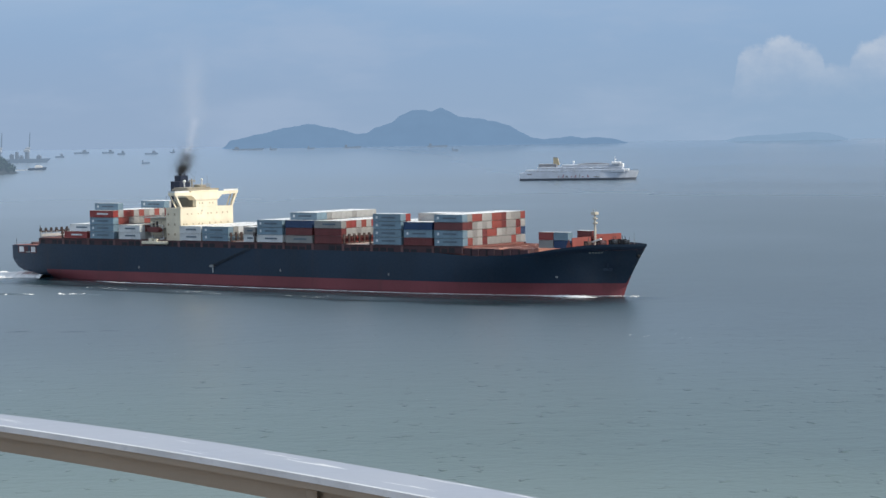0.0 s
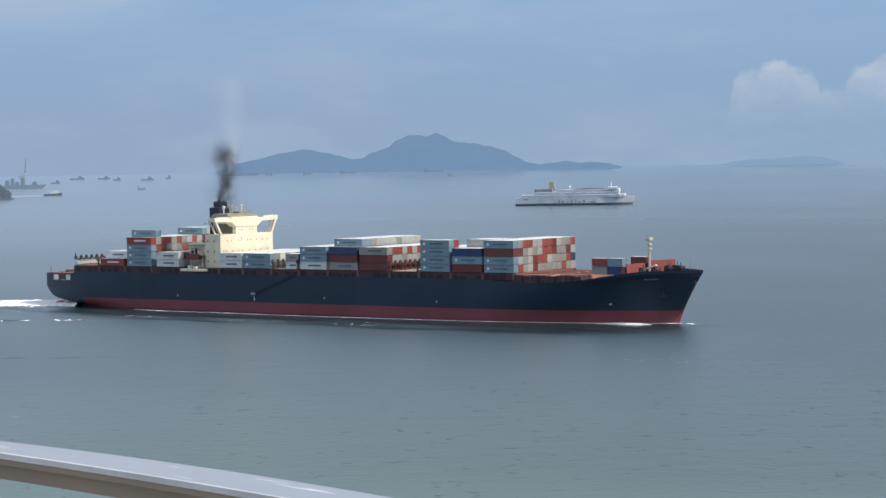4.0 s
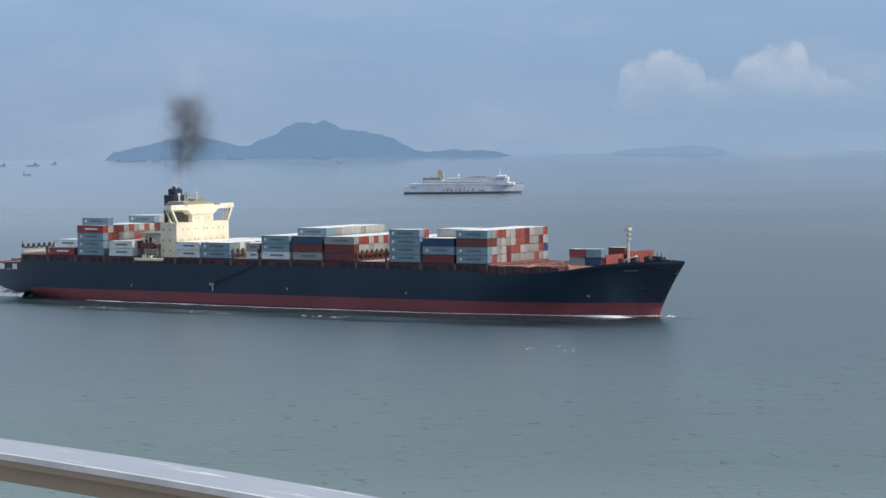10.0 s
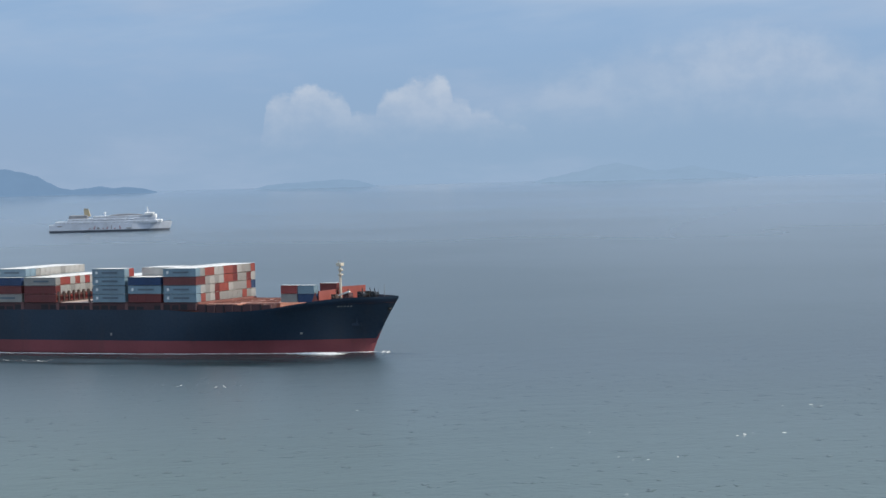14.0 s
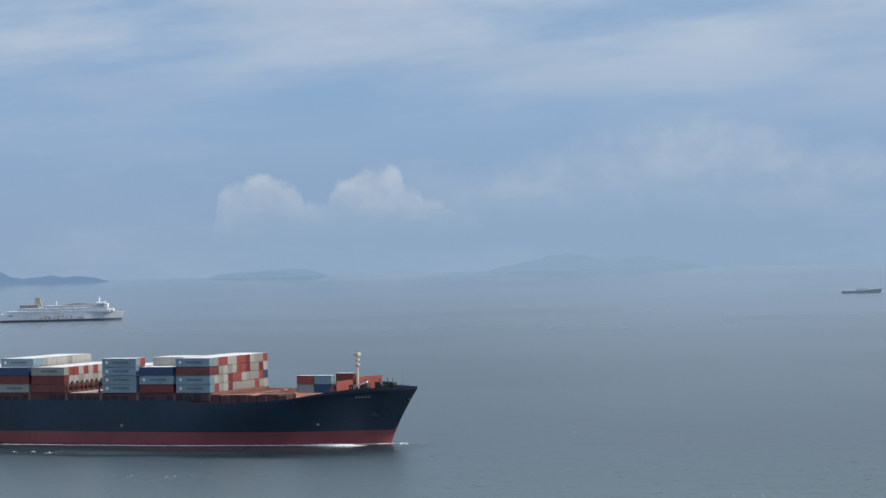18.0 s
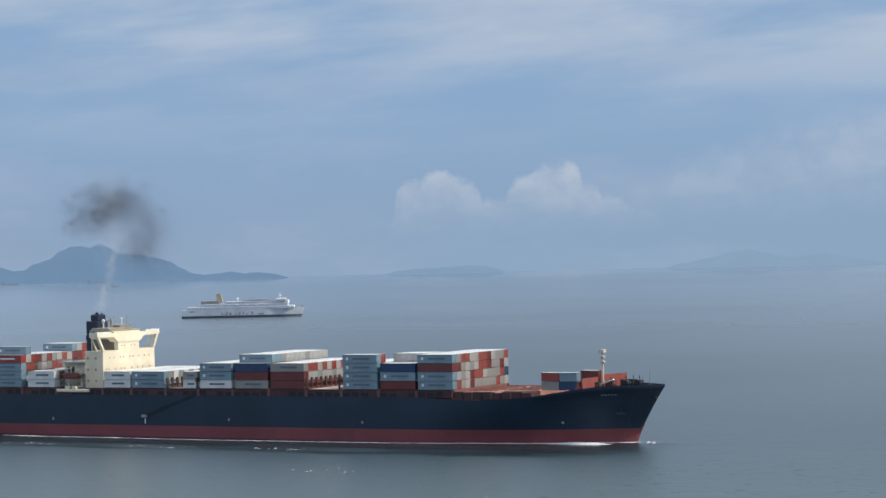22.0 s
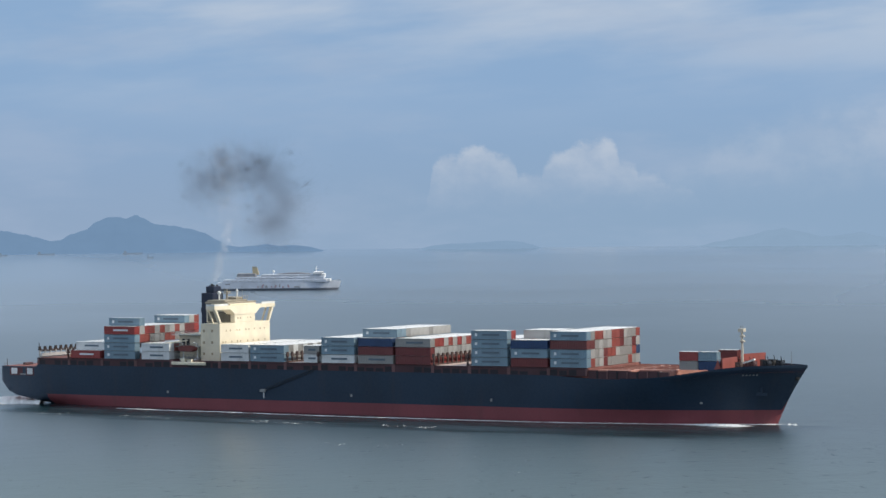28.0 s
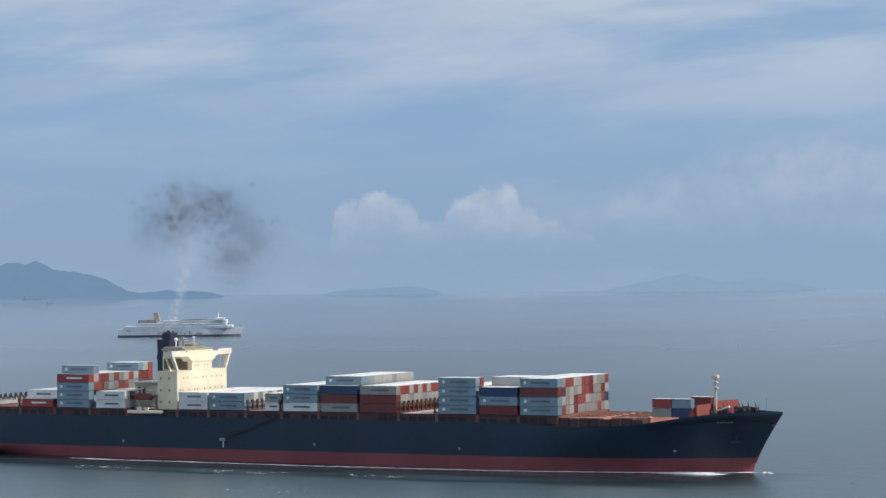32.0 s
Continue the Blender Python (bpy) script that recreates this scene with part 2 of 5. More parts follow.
REFLECTION = hull_reflection_material()
NAVY = paint("navy_hull_paint", (0.0145, 0.035, 0.066), 0.58, (0.07, 0.045, 0.04), 0.22, 0.10)
BOOT = paint("red_antifouling", (0.245, 0.062, 0.074), 0.6, (0.10, 0.05, 0.045), 0.4, 0.10)
DECKRED = paint("red_oxide_deck", (0.22, 0.085, 0.07), 0.7, (0.11, 0.05, 0.035), 0.45, 0.3, False)
GEAR = paint("weathered_gear", (0.085, 0.055, 0.050), 0.7, (0.06, 0.035, 0.03), 0.5, 0.5)
COAM = paint("red_oxide_coaming", (0.080, 0.036, 0.042), 0.7, (0.03, 0.018, 0.016), 0.5, 0.3)
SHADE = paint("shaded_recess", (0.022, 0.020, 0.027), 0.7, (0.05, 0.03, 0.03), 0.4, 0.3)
BRACKET = paint("faded_red_bracket", (0.17, 0.085, 0.085), 0.7, (0.06, 0.035, 0.035), 0.5, 0.5)
# hatch covers in the cargo gaps, paled for the sunlight on their tops
SUNLIT = paint("pale_dusty_hatch", (0.58, 0.46, 0.42), 0.55, (0.30, 0.14, 0.11), 0.6, 0.3, False)
CREAM = paint("cream_superstructure", (0.85, 0.76, 0.585), 0.5, (0.45, 0.28, 0.14), 0.18, 0.25)
MASTC = paint("weathered_cream", (0.60, 0.56, 0.47), 0.55, (0.30, 0.20, 0.13), 0.3, 0.4)
WHITE = paint("white_paint", (0.80, 0.80, 0.78), 0.45, (0.45, 0.40, 0.33), 0.2, 0.4)
FUNNEL = paint("navy_funnel", (0.018, 0.026, 0.055), 0.45, (0.02, 0.02, 0.02), 0.3, 0.3)
SOOT = paint("sooty_steel", (0.03, 0.03, 0.03), 0.7, (0.08, 0.05, 0.04), 0.3, 0.5)
GREYST = paint("grey_steel", (0.30, 0.31, 0.31), 0.55, (0.12, 0.07, 0.05), 0.3, 0.4)
DARK = paint("dark_opening", (0.012, 0.014, 0.018), 0.3, (0.02, 0.02, 0.02), 0.2, 0.4)
YELLOW = paint("yellow_funnel", (0.46, 0.39, 0.26), 0.5, (0.3, 0.2, 0.1), 0.2, 0.3)
ORANGE = paint("orange_lifeboat", (0.17, 0.045, 0.04), 0.5, (0.2, 0.08, 0.05), 0.2, 0.4)
BOX = {
    "blue_grey": paint("box_blue_grey", (0.20, 0.295, 0.365), 0.5, (0.14, 0.10, 0.08), 0.25, 0.6, vary=0.25),
    "grey": paint("box_grey", (0.30, 0.295, 0.285), 0.5, (0.2, 0.14, 0.1), 0.25, 0.6, vary=0.25),
    # one white twice: lifted for walls in shade, dimmed as pale for sunlit ends
    "white": paint("box_white", (0.68, 0.69, 0.69), 0.45, (0.35, 0.28, 0.22), 0.22, 0.6, vary=0.10),
    "pale": paint("box_pale_grey", (0.42, 0.415, 0.405), 0.45, (0.30, 0.24, 0.19), 0.3, 0.6, vary=0.25),
    "red": paint("box_red", (0.31, 0.05, 0.045), 0.5, (0.15, 0.05, 0.04), 0.25, 0.6, vary=0.2),
    "orange": paint("box_orange", (0.30, 0.070, 0.055), 0.5, (0.2, 0.08, 0.05), 0.25, 0.6, vary=0.2),
    "maroon": paint("box_maroon", (0.16, 0.035, 0.035), 0.55, (0.08, 0.04, 0.03), 0.3, 0.6, vary=0.2),
    "navy": paint("box_navy", (0.022, 0.055, 0.14), 0.5, (0.05, 0.05, 0.06), 0.25, 0.6, vary=0.2),
    "teal": paint("box_teal", (0.07, 0.24, 0.20), 0.5, (0.1, 0.08, 0.06), 0.25, 0.6, vary=0.2),
}
# the pale patches are sun glints put into the colour
HATCH = paint("dusty_hatch", (0.38, 0.18, 0.14), 0.55, (0.66, 0.50, 0.42), 1.0, 0.42, False)
TAN = paint("tan_upper_deck", (0.36, 0.32, 0.25), 0.6, (0.14, 0.10, 0.07), 0.5, 0.6)
# sun shine put into the colour: one white for all boxes' roofs
ROOF = paint("box_roof", (0.88, 0.88, 0.87), 0.35, (0.6, 0.55, 0.5), 0.08, 0.5, False, vary=0.15)
MARK = paint("dark_lettering", (0.10, 0.14, 0.18), 0.5, (0.1, 0.1, 0.1), 0.1, 0.5)
PALE = paint("pale_lettering", (0.72, 0.74, 0.75), 0.5, (0.4, 0.3, 0.25), 0.15, 0.5)
REDMARK = paint("red_lettering", (0.40, 0.26, 0.31), 0.5, (0.3, 0.1, 0.1), 0.1, 0.5)


PORTHOLE = paint("shaded_window", (0.45, 0.35, 0.22), 0.3, (0.1, 0.08, 0.05), 0.3, 0.5)


def glass_material():
    m, n = material("window_glass")
    finish(n, rgb(0.02, 0.025, 0.03), 0.08)
    return m


GLASS = glass_material()


# ---- mesh helpers ----
def mesh_of(bm, name, mats):
    me = bpy.data.meshes.new(name)
    bm.normal_update()
    bm.to_mesh(me)
    bm.free()
    for m in mats if isinstance(mats, (list, tuple)) else [mats]:
        me.materials.append(m)
    return me


def part(name, bm, mat, parent, label="", m=None):
    ob = new(name, mesh_of(bm, name, mat))
    ob.parent = parent
    if m is not None:
        ob.matrix_local = m
    return tagged(ob, label)


def thing(name, label, category, group="", kind="", m=None):
    ob = new(name)
    ob.empty_display_size = 1
    if m is not None:
        ob.matrix_world = m
    return tagged(ob, label, category, group, kind)


def box(bm, x0, x1, y0, y1, z0, z1, mi=0, bevel=0.0):
    v = [bm.verts.new((x, y, z)) for z in (z0, z1) for y in (y0, y1) for x in (x0, x1)]
    fs = [bm.faces.new([v[i] for i in q]) for q in ((0, 2, 3, 1), (4, 5, 7, 6), (0, 1, 5, 4), (2, 6, 7, 3), (0, 4, 6, 2), (1, 3, 7, 5))]
    for f in fs:
        f.material_index = mi
    if bevel:
        bmesh.ops.bevel(bm, geom=list({e for f in fs for e in f.edges}), offset=bevel, segments=1, affect="EDGES", profile=0.5)
    return fs


def prism(bm, outline, y0, y1, axis="y", mi=0):
    """An outline of (x, z) drawn out from y0 to y1; axis x: an outline of (y, z) drawn out along x; axis z: (x, y) along z."""
    put = {"y": lambda p, d: (p[0], d, p[1]), "x": lambda p, d: (d, p[0], p[1]), "z": lambda p, d: (p[0], p[1], d)}[axis]
    a = [bm.verts.new(put(p, y0)) for p in outline]
    b = [bm.verts.new(put(p, y1)) for p in outline]
    fs = [bm.faces.new(a), bm.faces.new(b[::-1])]
    k = len(a)
    fs += [bm.faces.new((a[i], b[i], b[(i + 1) % k], a[(i + 1) % k])) for i in range(k)]
    for f in fs:
        f.material_index = mi
    bmesh.ops.recalc_face_normals(bm, faces=fs)
    return fs


def tube(bm, p, q, r0, r1=None, seg=10, mi=0):
    """A round bar from p to q."""
    p, q = Vector(p), Vector(q)
    r1 = r0 if r1 is None else r1
    t = (q - p).to_track_quat("Z", "Y").to_matrix()
    ring = [[bm.verts.new(c + t @ Vector((r * math.cos(2 * math.pi * i / seg), r * math.sin(2 * math.pi * i / seg), 0))) for i in range(seg)] for c, r in ((p, r0), (q, r1))]
    fs = [bm.faces.new((ring[0][i], ring[0][(i + 1) % seg], ring[1][(i + 1) % seg], ring[1][i])) for i in range(seg)]
    fs += [bm.faces.new(ring[0][::-1]), bm.faces.new(ring[1])]
    for f in fs:
        f.material_index = mi
    return fs


def ball(bm, c, r, mi=0, squash=1.0, seg=10):
    m = Matrix.Translation(c) @ Matrix.Diagonal((r, r, r * squash, 1))
    out = bmesh.ops.create_uvsphere(bm, u_segments=seg, v_segments=seg // 2 + 2, radius=1, matrix=m)
    for f in {f for v in out["verts"] for f in v.link_faces}:
        f.material_index = mi
        f.smooth = True


def smooth(u):
    u = min(1.0, max(0.0, u))
    return u * u * (3 - 2 * u)


# ---- setting ----
def lift(r):
    """The far sea's rim, lifted a little as air bends the view over cool water."""
    return 4.2 * smooth((r - 2300) / 2400)


def sea():
    bm = bmesh.new()
    rings = [0.0, 2300, 2600, 2900, 3200, 3500, 3800, 4100, 4400, 4700, 4900]
    seg = 96
    last = [bm.verts.new((0, 0, 0))]
    for r in rings[1:]:
        ring = [bm.verts.new((r * math.sin(2 * math.pi * i / seg), r * math.cos(2 * math.pi * i / seg), lift(r))) for i in range(seg)]
        for i in range(seg):
            j = (i + 1) % seg
            if len(last) == 1:
                bm.faces.new((last[0], ring[j], ring[i]))
            else:
                bm.faces.new((last[i], last[j], ring[j], ring[i])).smooth = True
        last = ring
    bmesh.ops.recalc_face_normals(bm, faces=bm.faces)
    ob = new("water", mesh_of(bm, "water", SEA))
    tagged(ob, "grey-green open sea with light chop and slicks", "sea", kind="structure")


sea()


def far_shore(name, dist, crest, mat, label, depth=220.0, rough=2.0, seed=1):
    """A far island: a ridge whose crest runs through (azimuth, height in metres), with wooded unevenness."""
    bm = bmesh.new()
    k, rows = 260, 9
    az0, az1 = crest[0][0], crest[-1][0]
    grid = []
    for i in range(k + 1):
        u = i / k
        deg = az0 + (az1 - az0) * u
        a = radians(deg)
        h = 0.0
        for (a0, h0), (a1, h1) in zip(crest, crest[1:]):
            if a0 <= deg <= a1:
                q = (deg - a0) / (a1 - a0)
                h = h0 + (h1 - h0) * (0.5 * q + 0.5 * smooth(q))
        h += rough * (noise.noise((deg * 5.1, seed, 0)) + 0.6 * noise.noise((deg * 14.0, seed, 3)) + 0.4 * noise.noise((deg * 34.0, seed, 5))) * smooth(h / 14)
        col = []
        for j in range(rows + 1):
            v = j / rows
            r = dist - depth * (0.5 - v)
            z = max(-1.0, h * math.sin(math.pi * v) ** 0.7 * (1 + 0.06 * noise.noise((deg * 3, v * 5, seed)) * (abs(v - 0.5) > 0.1)) - 0.6)
            col.append(bm.verts.new((r * math.sin(a), r * math.cos(a), z + lift(r))))
        grid.append(col)
    for i in range(k):
        for j in range(rows):
            bm.faces.new((grid[i][j], grid[i + 1][j], grid[i + 1][j + 1], grid[i][j + 1])).smooth = True
    bmesh.ops.recalc_face_normals(bm, faces=bm.faces)
    ob = new(name, mesh_of(bm, name, mat))
    return tagged(ob, label, "island", kind="structure")


# the blues are the haze's light, which the shores give off themselves
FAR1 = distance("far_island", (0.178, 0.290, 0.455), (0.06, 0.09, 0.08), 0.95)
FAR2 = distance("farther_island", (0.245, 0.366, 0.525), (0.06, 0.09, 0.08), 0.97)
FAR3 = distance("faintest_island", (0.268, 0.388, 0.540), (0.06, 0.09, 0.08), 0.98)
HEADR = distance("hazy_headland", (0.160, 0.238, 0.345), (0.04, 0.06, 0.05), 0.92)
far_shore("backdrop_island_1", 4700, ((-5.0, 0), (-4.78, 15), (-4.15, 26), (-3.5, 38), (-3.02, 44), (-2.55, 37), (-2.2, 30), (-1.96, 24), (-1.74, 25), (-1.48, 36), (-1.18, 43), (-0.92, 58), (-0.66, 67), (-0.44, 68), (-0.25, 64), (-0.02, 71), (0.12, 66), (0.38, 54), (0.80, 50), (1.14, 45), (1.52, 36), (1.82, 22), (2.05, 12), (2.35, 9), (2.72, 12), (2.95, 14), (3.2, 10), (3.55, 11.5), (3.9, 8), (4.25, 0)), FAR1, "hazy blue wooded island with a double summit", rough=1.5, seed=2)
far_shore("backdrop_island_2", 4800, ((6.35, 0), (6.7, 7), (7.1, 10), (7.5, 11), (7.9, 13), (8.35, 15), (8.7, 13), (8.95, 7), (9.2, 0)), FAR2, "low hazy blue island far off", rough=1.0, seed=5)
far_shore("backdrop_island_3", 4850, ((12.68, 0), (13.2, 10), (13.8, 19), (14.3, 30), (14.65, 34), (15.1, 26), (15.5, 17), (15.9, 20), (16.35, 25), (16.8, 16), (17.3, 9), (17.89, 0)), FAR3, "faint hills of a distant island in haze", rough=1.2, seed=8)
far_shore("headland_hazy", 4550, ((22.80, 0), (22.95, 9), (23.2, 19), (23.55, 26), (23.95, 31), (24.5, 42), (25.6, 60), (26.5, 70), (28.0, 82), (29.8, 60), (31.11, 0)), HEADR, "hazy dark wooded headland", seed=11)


def leaf_material():
    m, n = material("scrub")
    tc = n.add("ShaderNodeTexCoord").outputs["Object"]
    rnd = n.add("ShaderNodeNewGeometry").outputs["Random Per Island"]
    v = n.noise(tc, 0.25, 5.0)
    c = n.mix(rnd, rgb(0.020, 0.046, 0.036), rgb(0.042, 0.072, 0.052))
    c = n.mix(n.step(v, 0.5, 0.75), c, rgb(0.05, 0.066, 0.052))
    # haze glow laid over the scrub's green
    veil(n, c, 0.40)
    return m


def rock_material():
    m, n = material("shore_rock")
    tc = n.add("ShaderNodeTexCoord").outputs["Object"]
    v = n.noise(tc, 0.18, 8.0, 0.65)
    c = n.mix(v, rgb(0.022, 0.030, 0.032), rgb(0.062, 0.070, 0.072))
    # haze glow laid over the rock's grey
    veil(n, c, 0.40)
    return m


def near_headland():
    """The wooded point that closes the view at the start: a rock skirt under a thicket of bushes."""
    rnd = random.Random(4)
    cx, cy = -664.0, 2781.0
    hd = thing("headland_wooded", "dark green wooded headland with a rocky foot", "headland", kind="structure", m=pose(cx, cy, lift(2858)))

    def height(x, y):
        q = math.hypot(x / 192, y / 150)
        return 38 * max(0.0, 1 - q**5) + 8 * max(0.0, 1 - q) + 2.0 * noise.noise((x * 0.03, y * 0.03, 2))

    bm = bmesh.new()
    k = 56
    g = [[bm.verts.new((-210 + 420 * i / k, -165 + 330 * j / k, height(-210 + 420 * i / k, -165 + 330 * j / k) - 1.2)) for j in range(k + 1)] for i in range(k + 1)]
    for i in range(k):
        for j in range(k):
            bm.faces.new((g[i][j], g[i + 1][j], g[i + 1][j + 1], g[i][j + 1])).smooth = True
    part("rock_slope", bm, rock_material(), hd, "weathered grey rock slope")
    verts, faces = [], []
    for _ in range(5600):
        x, y = rnd.uniform(-190, 195), rnd.uniform(-150, 60)
        h = height(x, y)
        if h < 1.2 + rnd.random() * 3:
            continue
        r = rnd.uniform(1.4, 3.2)
        for _ in range(9):
            c = Vector((x + rnd.gauss(0, r * 0.5), y + rnd.gauss(0, r * 0.5), h + rnd.uniform(-0.4, 1.1) * r))
            a, b = Vector((rnd.gauss(0, 1), rnd.gauss(0, 1), rnd.gauss(0, 1))).normalized(), Vector((rnd.gauss(0, 1), rnd.gauss(0, 1), rnd.gauss(0, 1))).normalized()
            i = len(verts)
            verts += [c + a * r * 0.8, c - a * r * 0.5 + b * r * 0.7, c - b * r * 0.7]
            faces.append((i, i + 1, i + 2))
    me = bpy.data.meshes.new("thicket")
    me.from_pydata(verts, [], faces)
    me.materials.append(leaf_material())
    ob = new("thicket", me)
    ob.parent = hd
    tagged(ob, "dense dark green bushes", kind="stuff")


near_headland()


# ---- the container ship: x forward, y to port, z up from the water ----
DRAUGHT_Z = -3.0
BEAM = 17.07
BOOT_Z = 3.35
ship = thing("container_ship", "large navy-hulled container ship, part loaded, under way", "ship")


def deck_z(x):
    """The top edge of the hull's side: level, then rising to the bow."""
    return 11.75 + 0.75 * smooth((x - 33.2) / 1.2) * (1 - smooth((x - 216) / 12)) + 3.15 * smooth((x - 240) / 34)


def half_width(x, z):
    """Half the hull's breadth."""
    up = min(1.0, max(0.0, (z - DRAUGHT_Z) / (deck_z(x) - DRAUGHT_Z)))
    flare = up**1.6
    tip = 275.3 + 8.7 * max(0.0, z / 15.7) ** 1.25
    start = 192 + 38 * flare
    b = BEAM
    if x > start:
        q = min(1.0, (x - start) / (tip - start))
        b = BEAM * (1 - q ** (2.35 + 0.5 * flare))
    if x < 66:
        fine = 1 - smooth((z + 3.0) / 6.0)
        q = (66 - x) / 40
        b *= 1 - fine * min(0.93, max(0.0, q) ** 2.1)
        if x < 45:
            b *= 1 - 0.07 * ((45 - x) / 26) ** 2
    return max(0.0, b)


def keel_z(x):
    """The lowest point of the side: the counter rises towards the transom."""
    if x < 42:
        return -1.2 + 0.235 * (42 - x) + 3.0 * max(0.0, (24 - x) / 5) ** 2
    return DRAUGHT_Z


def hull():
    bm = bmesh.new()
    xs = [19.0, 20, 22, 25, 29, 33.2, 34.4, 38, 44, 52, 62, 74, 86, 100, 120, 140, 160, 180, 195, 205, 215, 224, 232, 240, 247, 253, 258, 263, 267, 270.5, 273.5, 276, 278, 279.6, 281, 282, 282.8, 283.4, 283.9]
    zs = [-3.0, -1.5, 0.0, 1.2, 2.4, BOOT_Z, 5.0, 6.6, 8.4, 10.2]
    sides = []
    for sgn in (-1, 1):
        cols = []
        for x in xs:
            top = deck_z(x)
            low = keel_z(x)
            levels = [max(z, low) for z in zs] + [top]
            if x > 275.3:
                stem = 15.7 * ((x - 275.3) / 8.7) ** (1 / 1.25)
                levels = [max(z, min(stem, top)) for z in levels]
            cols.append([bm.verts.new((x, sgn * half_width(x, z), z)) for z in levels])
        sides.append(cols)
        for i in range(len(xs) - 1):
            for j in range(len(zs)):
                q = (cols[i][j], cols[i + 1][j], cols[i + 1][j + 1], cols[i][j + 1])
                f = bm.faces.new(q if sgn < 0 else q[::-1])
                # aft end of the boot-topping is navy, for the shadow under the counter
                f.material_index = 1 if j < 5 and xs[i] > 37 else 0
                f.smooth = True
    a, b = sides
    for i in range(len(xs) - 1):
        bm.faces.new((a[i][0], b[i][0], b[i + 1][0], a[i + 1][0])).material_index = 1
    for j in range(len(zs)):
        bm.faces.new((a[0][j + 1], b[0][j + 1], b[0][j], a[0][j])).material_index = 0
    bmesh.ops.remove_doubles(bm, verts=bm.verts, dist=0.01)
    bmesh.ops.recalc_face_normals(bm, faces=bm.faces)
    part("hull", bm, [NAVY, BOOT], ship, "navy hull with dark red boot-topping")


hull()


def deck():
    bm = bmesh.new()
    xs = [19.2, 33.2, 34.4, 60, 100, 150, 200, 222, 232, 242, 250, 258, 265, 271, 276, 280, 283]
    rows = [[bm.verts.new((x, s * max(0.02, half_width(x, deck_z(x)) - 0.15), deck_z(x) - 1.1 * smooth((x - 245) / 8) - 0.02)) for s in (-1, 1)] for x in xs]
    for p, q in zip(rows, rows[1:]):
        bm.faces.new((p[0], q[0], q[1], p[1]))
    part("deck", bm, DECKRED, ship, "red oxide steel deck")
    # side coaming that carries the boxes: a box girder, dark panels painted as the shade of recesses, and paler
    # brackets at each bay's ends
    rnd = random.Random(17)
    ends = (34.4, 46.6, 59.4, 72.2, 85.6, 103.4, 114.2, 126.9, 138.9, 151.3, 164.0, 177.0, 189.0, 201.6, 214.1, 226.0)
    for sgn in (-1, 1):
        bm = bmesh.new()
        box(bm, 34, 226, sgn * (BEAM - 0.75), sgn * (BEAM - 0.25), 12.4, 14.35)
        box(bm, 34, 226, sgn * (BEAM - 0.9), sgn * (BEAM - 0.12), 14.35, 14.55)
        bmesh.ops.recalc_face_normals(bm, faces=bm.faces)
        girder = part("side_coaming", bm, COAM, ship, "dark red box girder along the deck edge")
        for a, b in zip(ends, ends[1:]):
            m = max(2, round((b - a) / 3.1))
            for i in range(m):
                x0, x1 = a + (b - a) * i / m + 0.35, a + (b - a) * (i + 1) / m - 0.35
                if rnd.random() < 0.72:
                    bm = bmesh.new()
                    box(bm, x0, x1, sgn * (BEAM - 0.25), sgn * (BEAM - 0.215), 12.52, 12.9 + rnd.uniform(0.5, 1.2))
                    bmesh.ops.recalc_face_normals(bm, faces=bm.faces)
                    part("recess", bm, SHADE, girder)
            for x in (a + 0.25, b - 0.25):
                bm = bmesh.new()
                box(bm, x - 0.24, x + 0.24, sgn * (BEAM - 0.25), sgn * (BEAM - 0.08), 12.4, 14.7 + rnd.uniform(-0.5, 0.2))
                bmesh.ops.recalc_face_normals(bm, faces=bm.faces)
                part("bracket", bm, BRACKET, girder)
    for k, (x0, x1) in enumerate(((34.4, 46.5), (47, 59), (60, 72), (74, 85.5), (103.5, 126.8), (127.4, 138.6), (139.3, 150.6), (151.8, 163.6), (164.4, 176.6), (177.4, 188.6), (189.3, 201), (201.9, 213.9), (214.3, 226))):
        bm = bmesh.new()
        box(bm, x0, x1, -BEAM + 1.2, BEAM - 1.2, 11.6, 14.62, 0, 0.12)
        part("hatch_cover", bm, SUNLIT if x0 in (127.4, 177.4) else DECKRED, ship)
    for x0, x1, w, z1 in ((227.5, 238.0, 14.0, 14.1), (239.0, 249.5, 11.0, 14.2)):
        bm = bmesh.new()
        box(bm, x0, x1, -w, w, 11.5, z1, 0, 0.15)
        for i in range(5):
            y = -w + 2 * w * (i + 0.5) / 5
            box(bm, x0 + 0.4, x1 - 0.4, y - 0.12, y + 0.12, z1, z1 + 0.28)
        part("hatch_cover", bm, HATCH, ship, "orange-red bare hatch cover with painted pale sun-glint patches")
    for sgn in (-1, 1):
        for i in range(8):
            bm = bmesh.new()
            x0 = 226.2 + 3.0 * i
            y0, y1 = half_width(x0, 12) - 0.5, half_width(x0 + 2.9, 12) - 0.5
            prism(bm, [(x0, sgn * y0), (x0 + 2.9, sgn * y1), (x0 + 2.9, sgn * (y1 - 0.4)), (x0, sgn * (y0 - 0.4))], 11.6, 14.1 - 0.25 * (i % 3 == 1), "z")
            panel = part("coaming_panel", bm, COAM, ship, "dark red coaming plate")
            bm = bmesh.new()
            box(bm, x0 + 2.55, x0 + 2.95, sgn * (y1 - 0.02), sgn * (y1 + 0.16), 11.7, 13.9)
            bmesh.ops.recalc_face_normals(bm, faces=bm.faces)
            # every second bracket takes the painted shade colour
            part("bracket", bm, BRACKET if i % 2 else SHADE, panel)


deck()

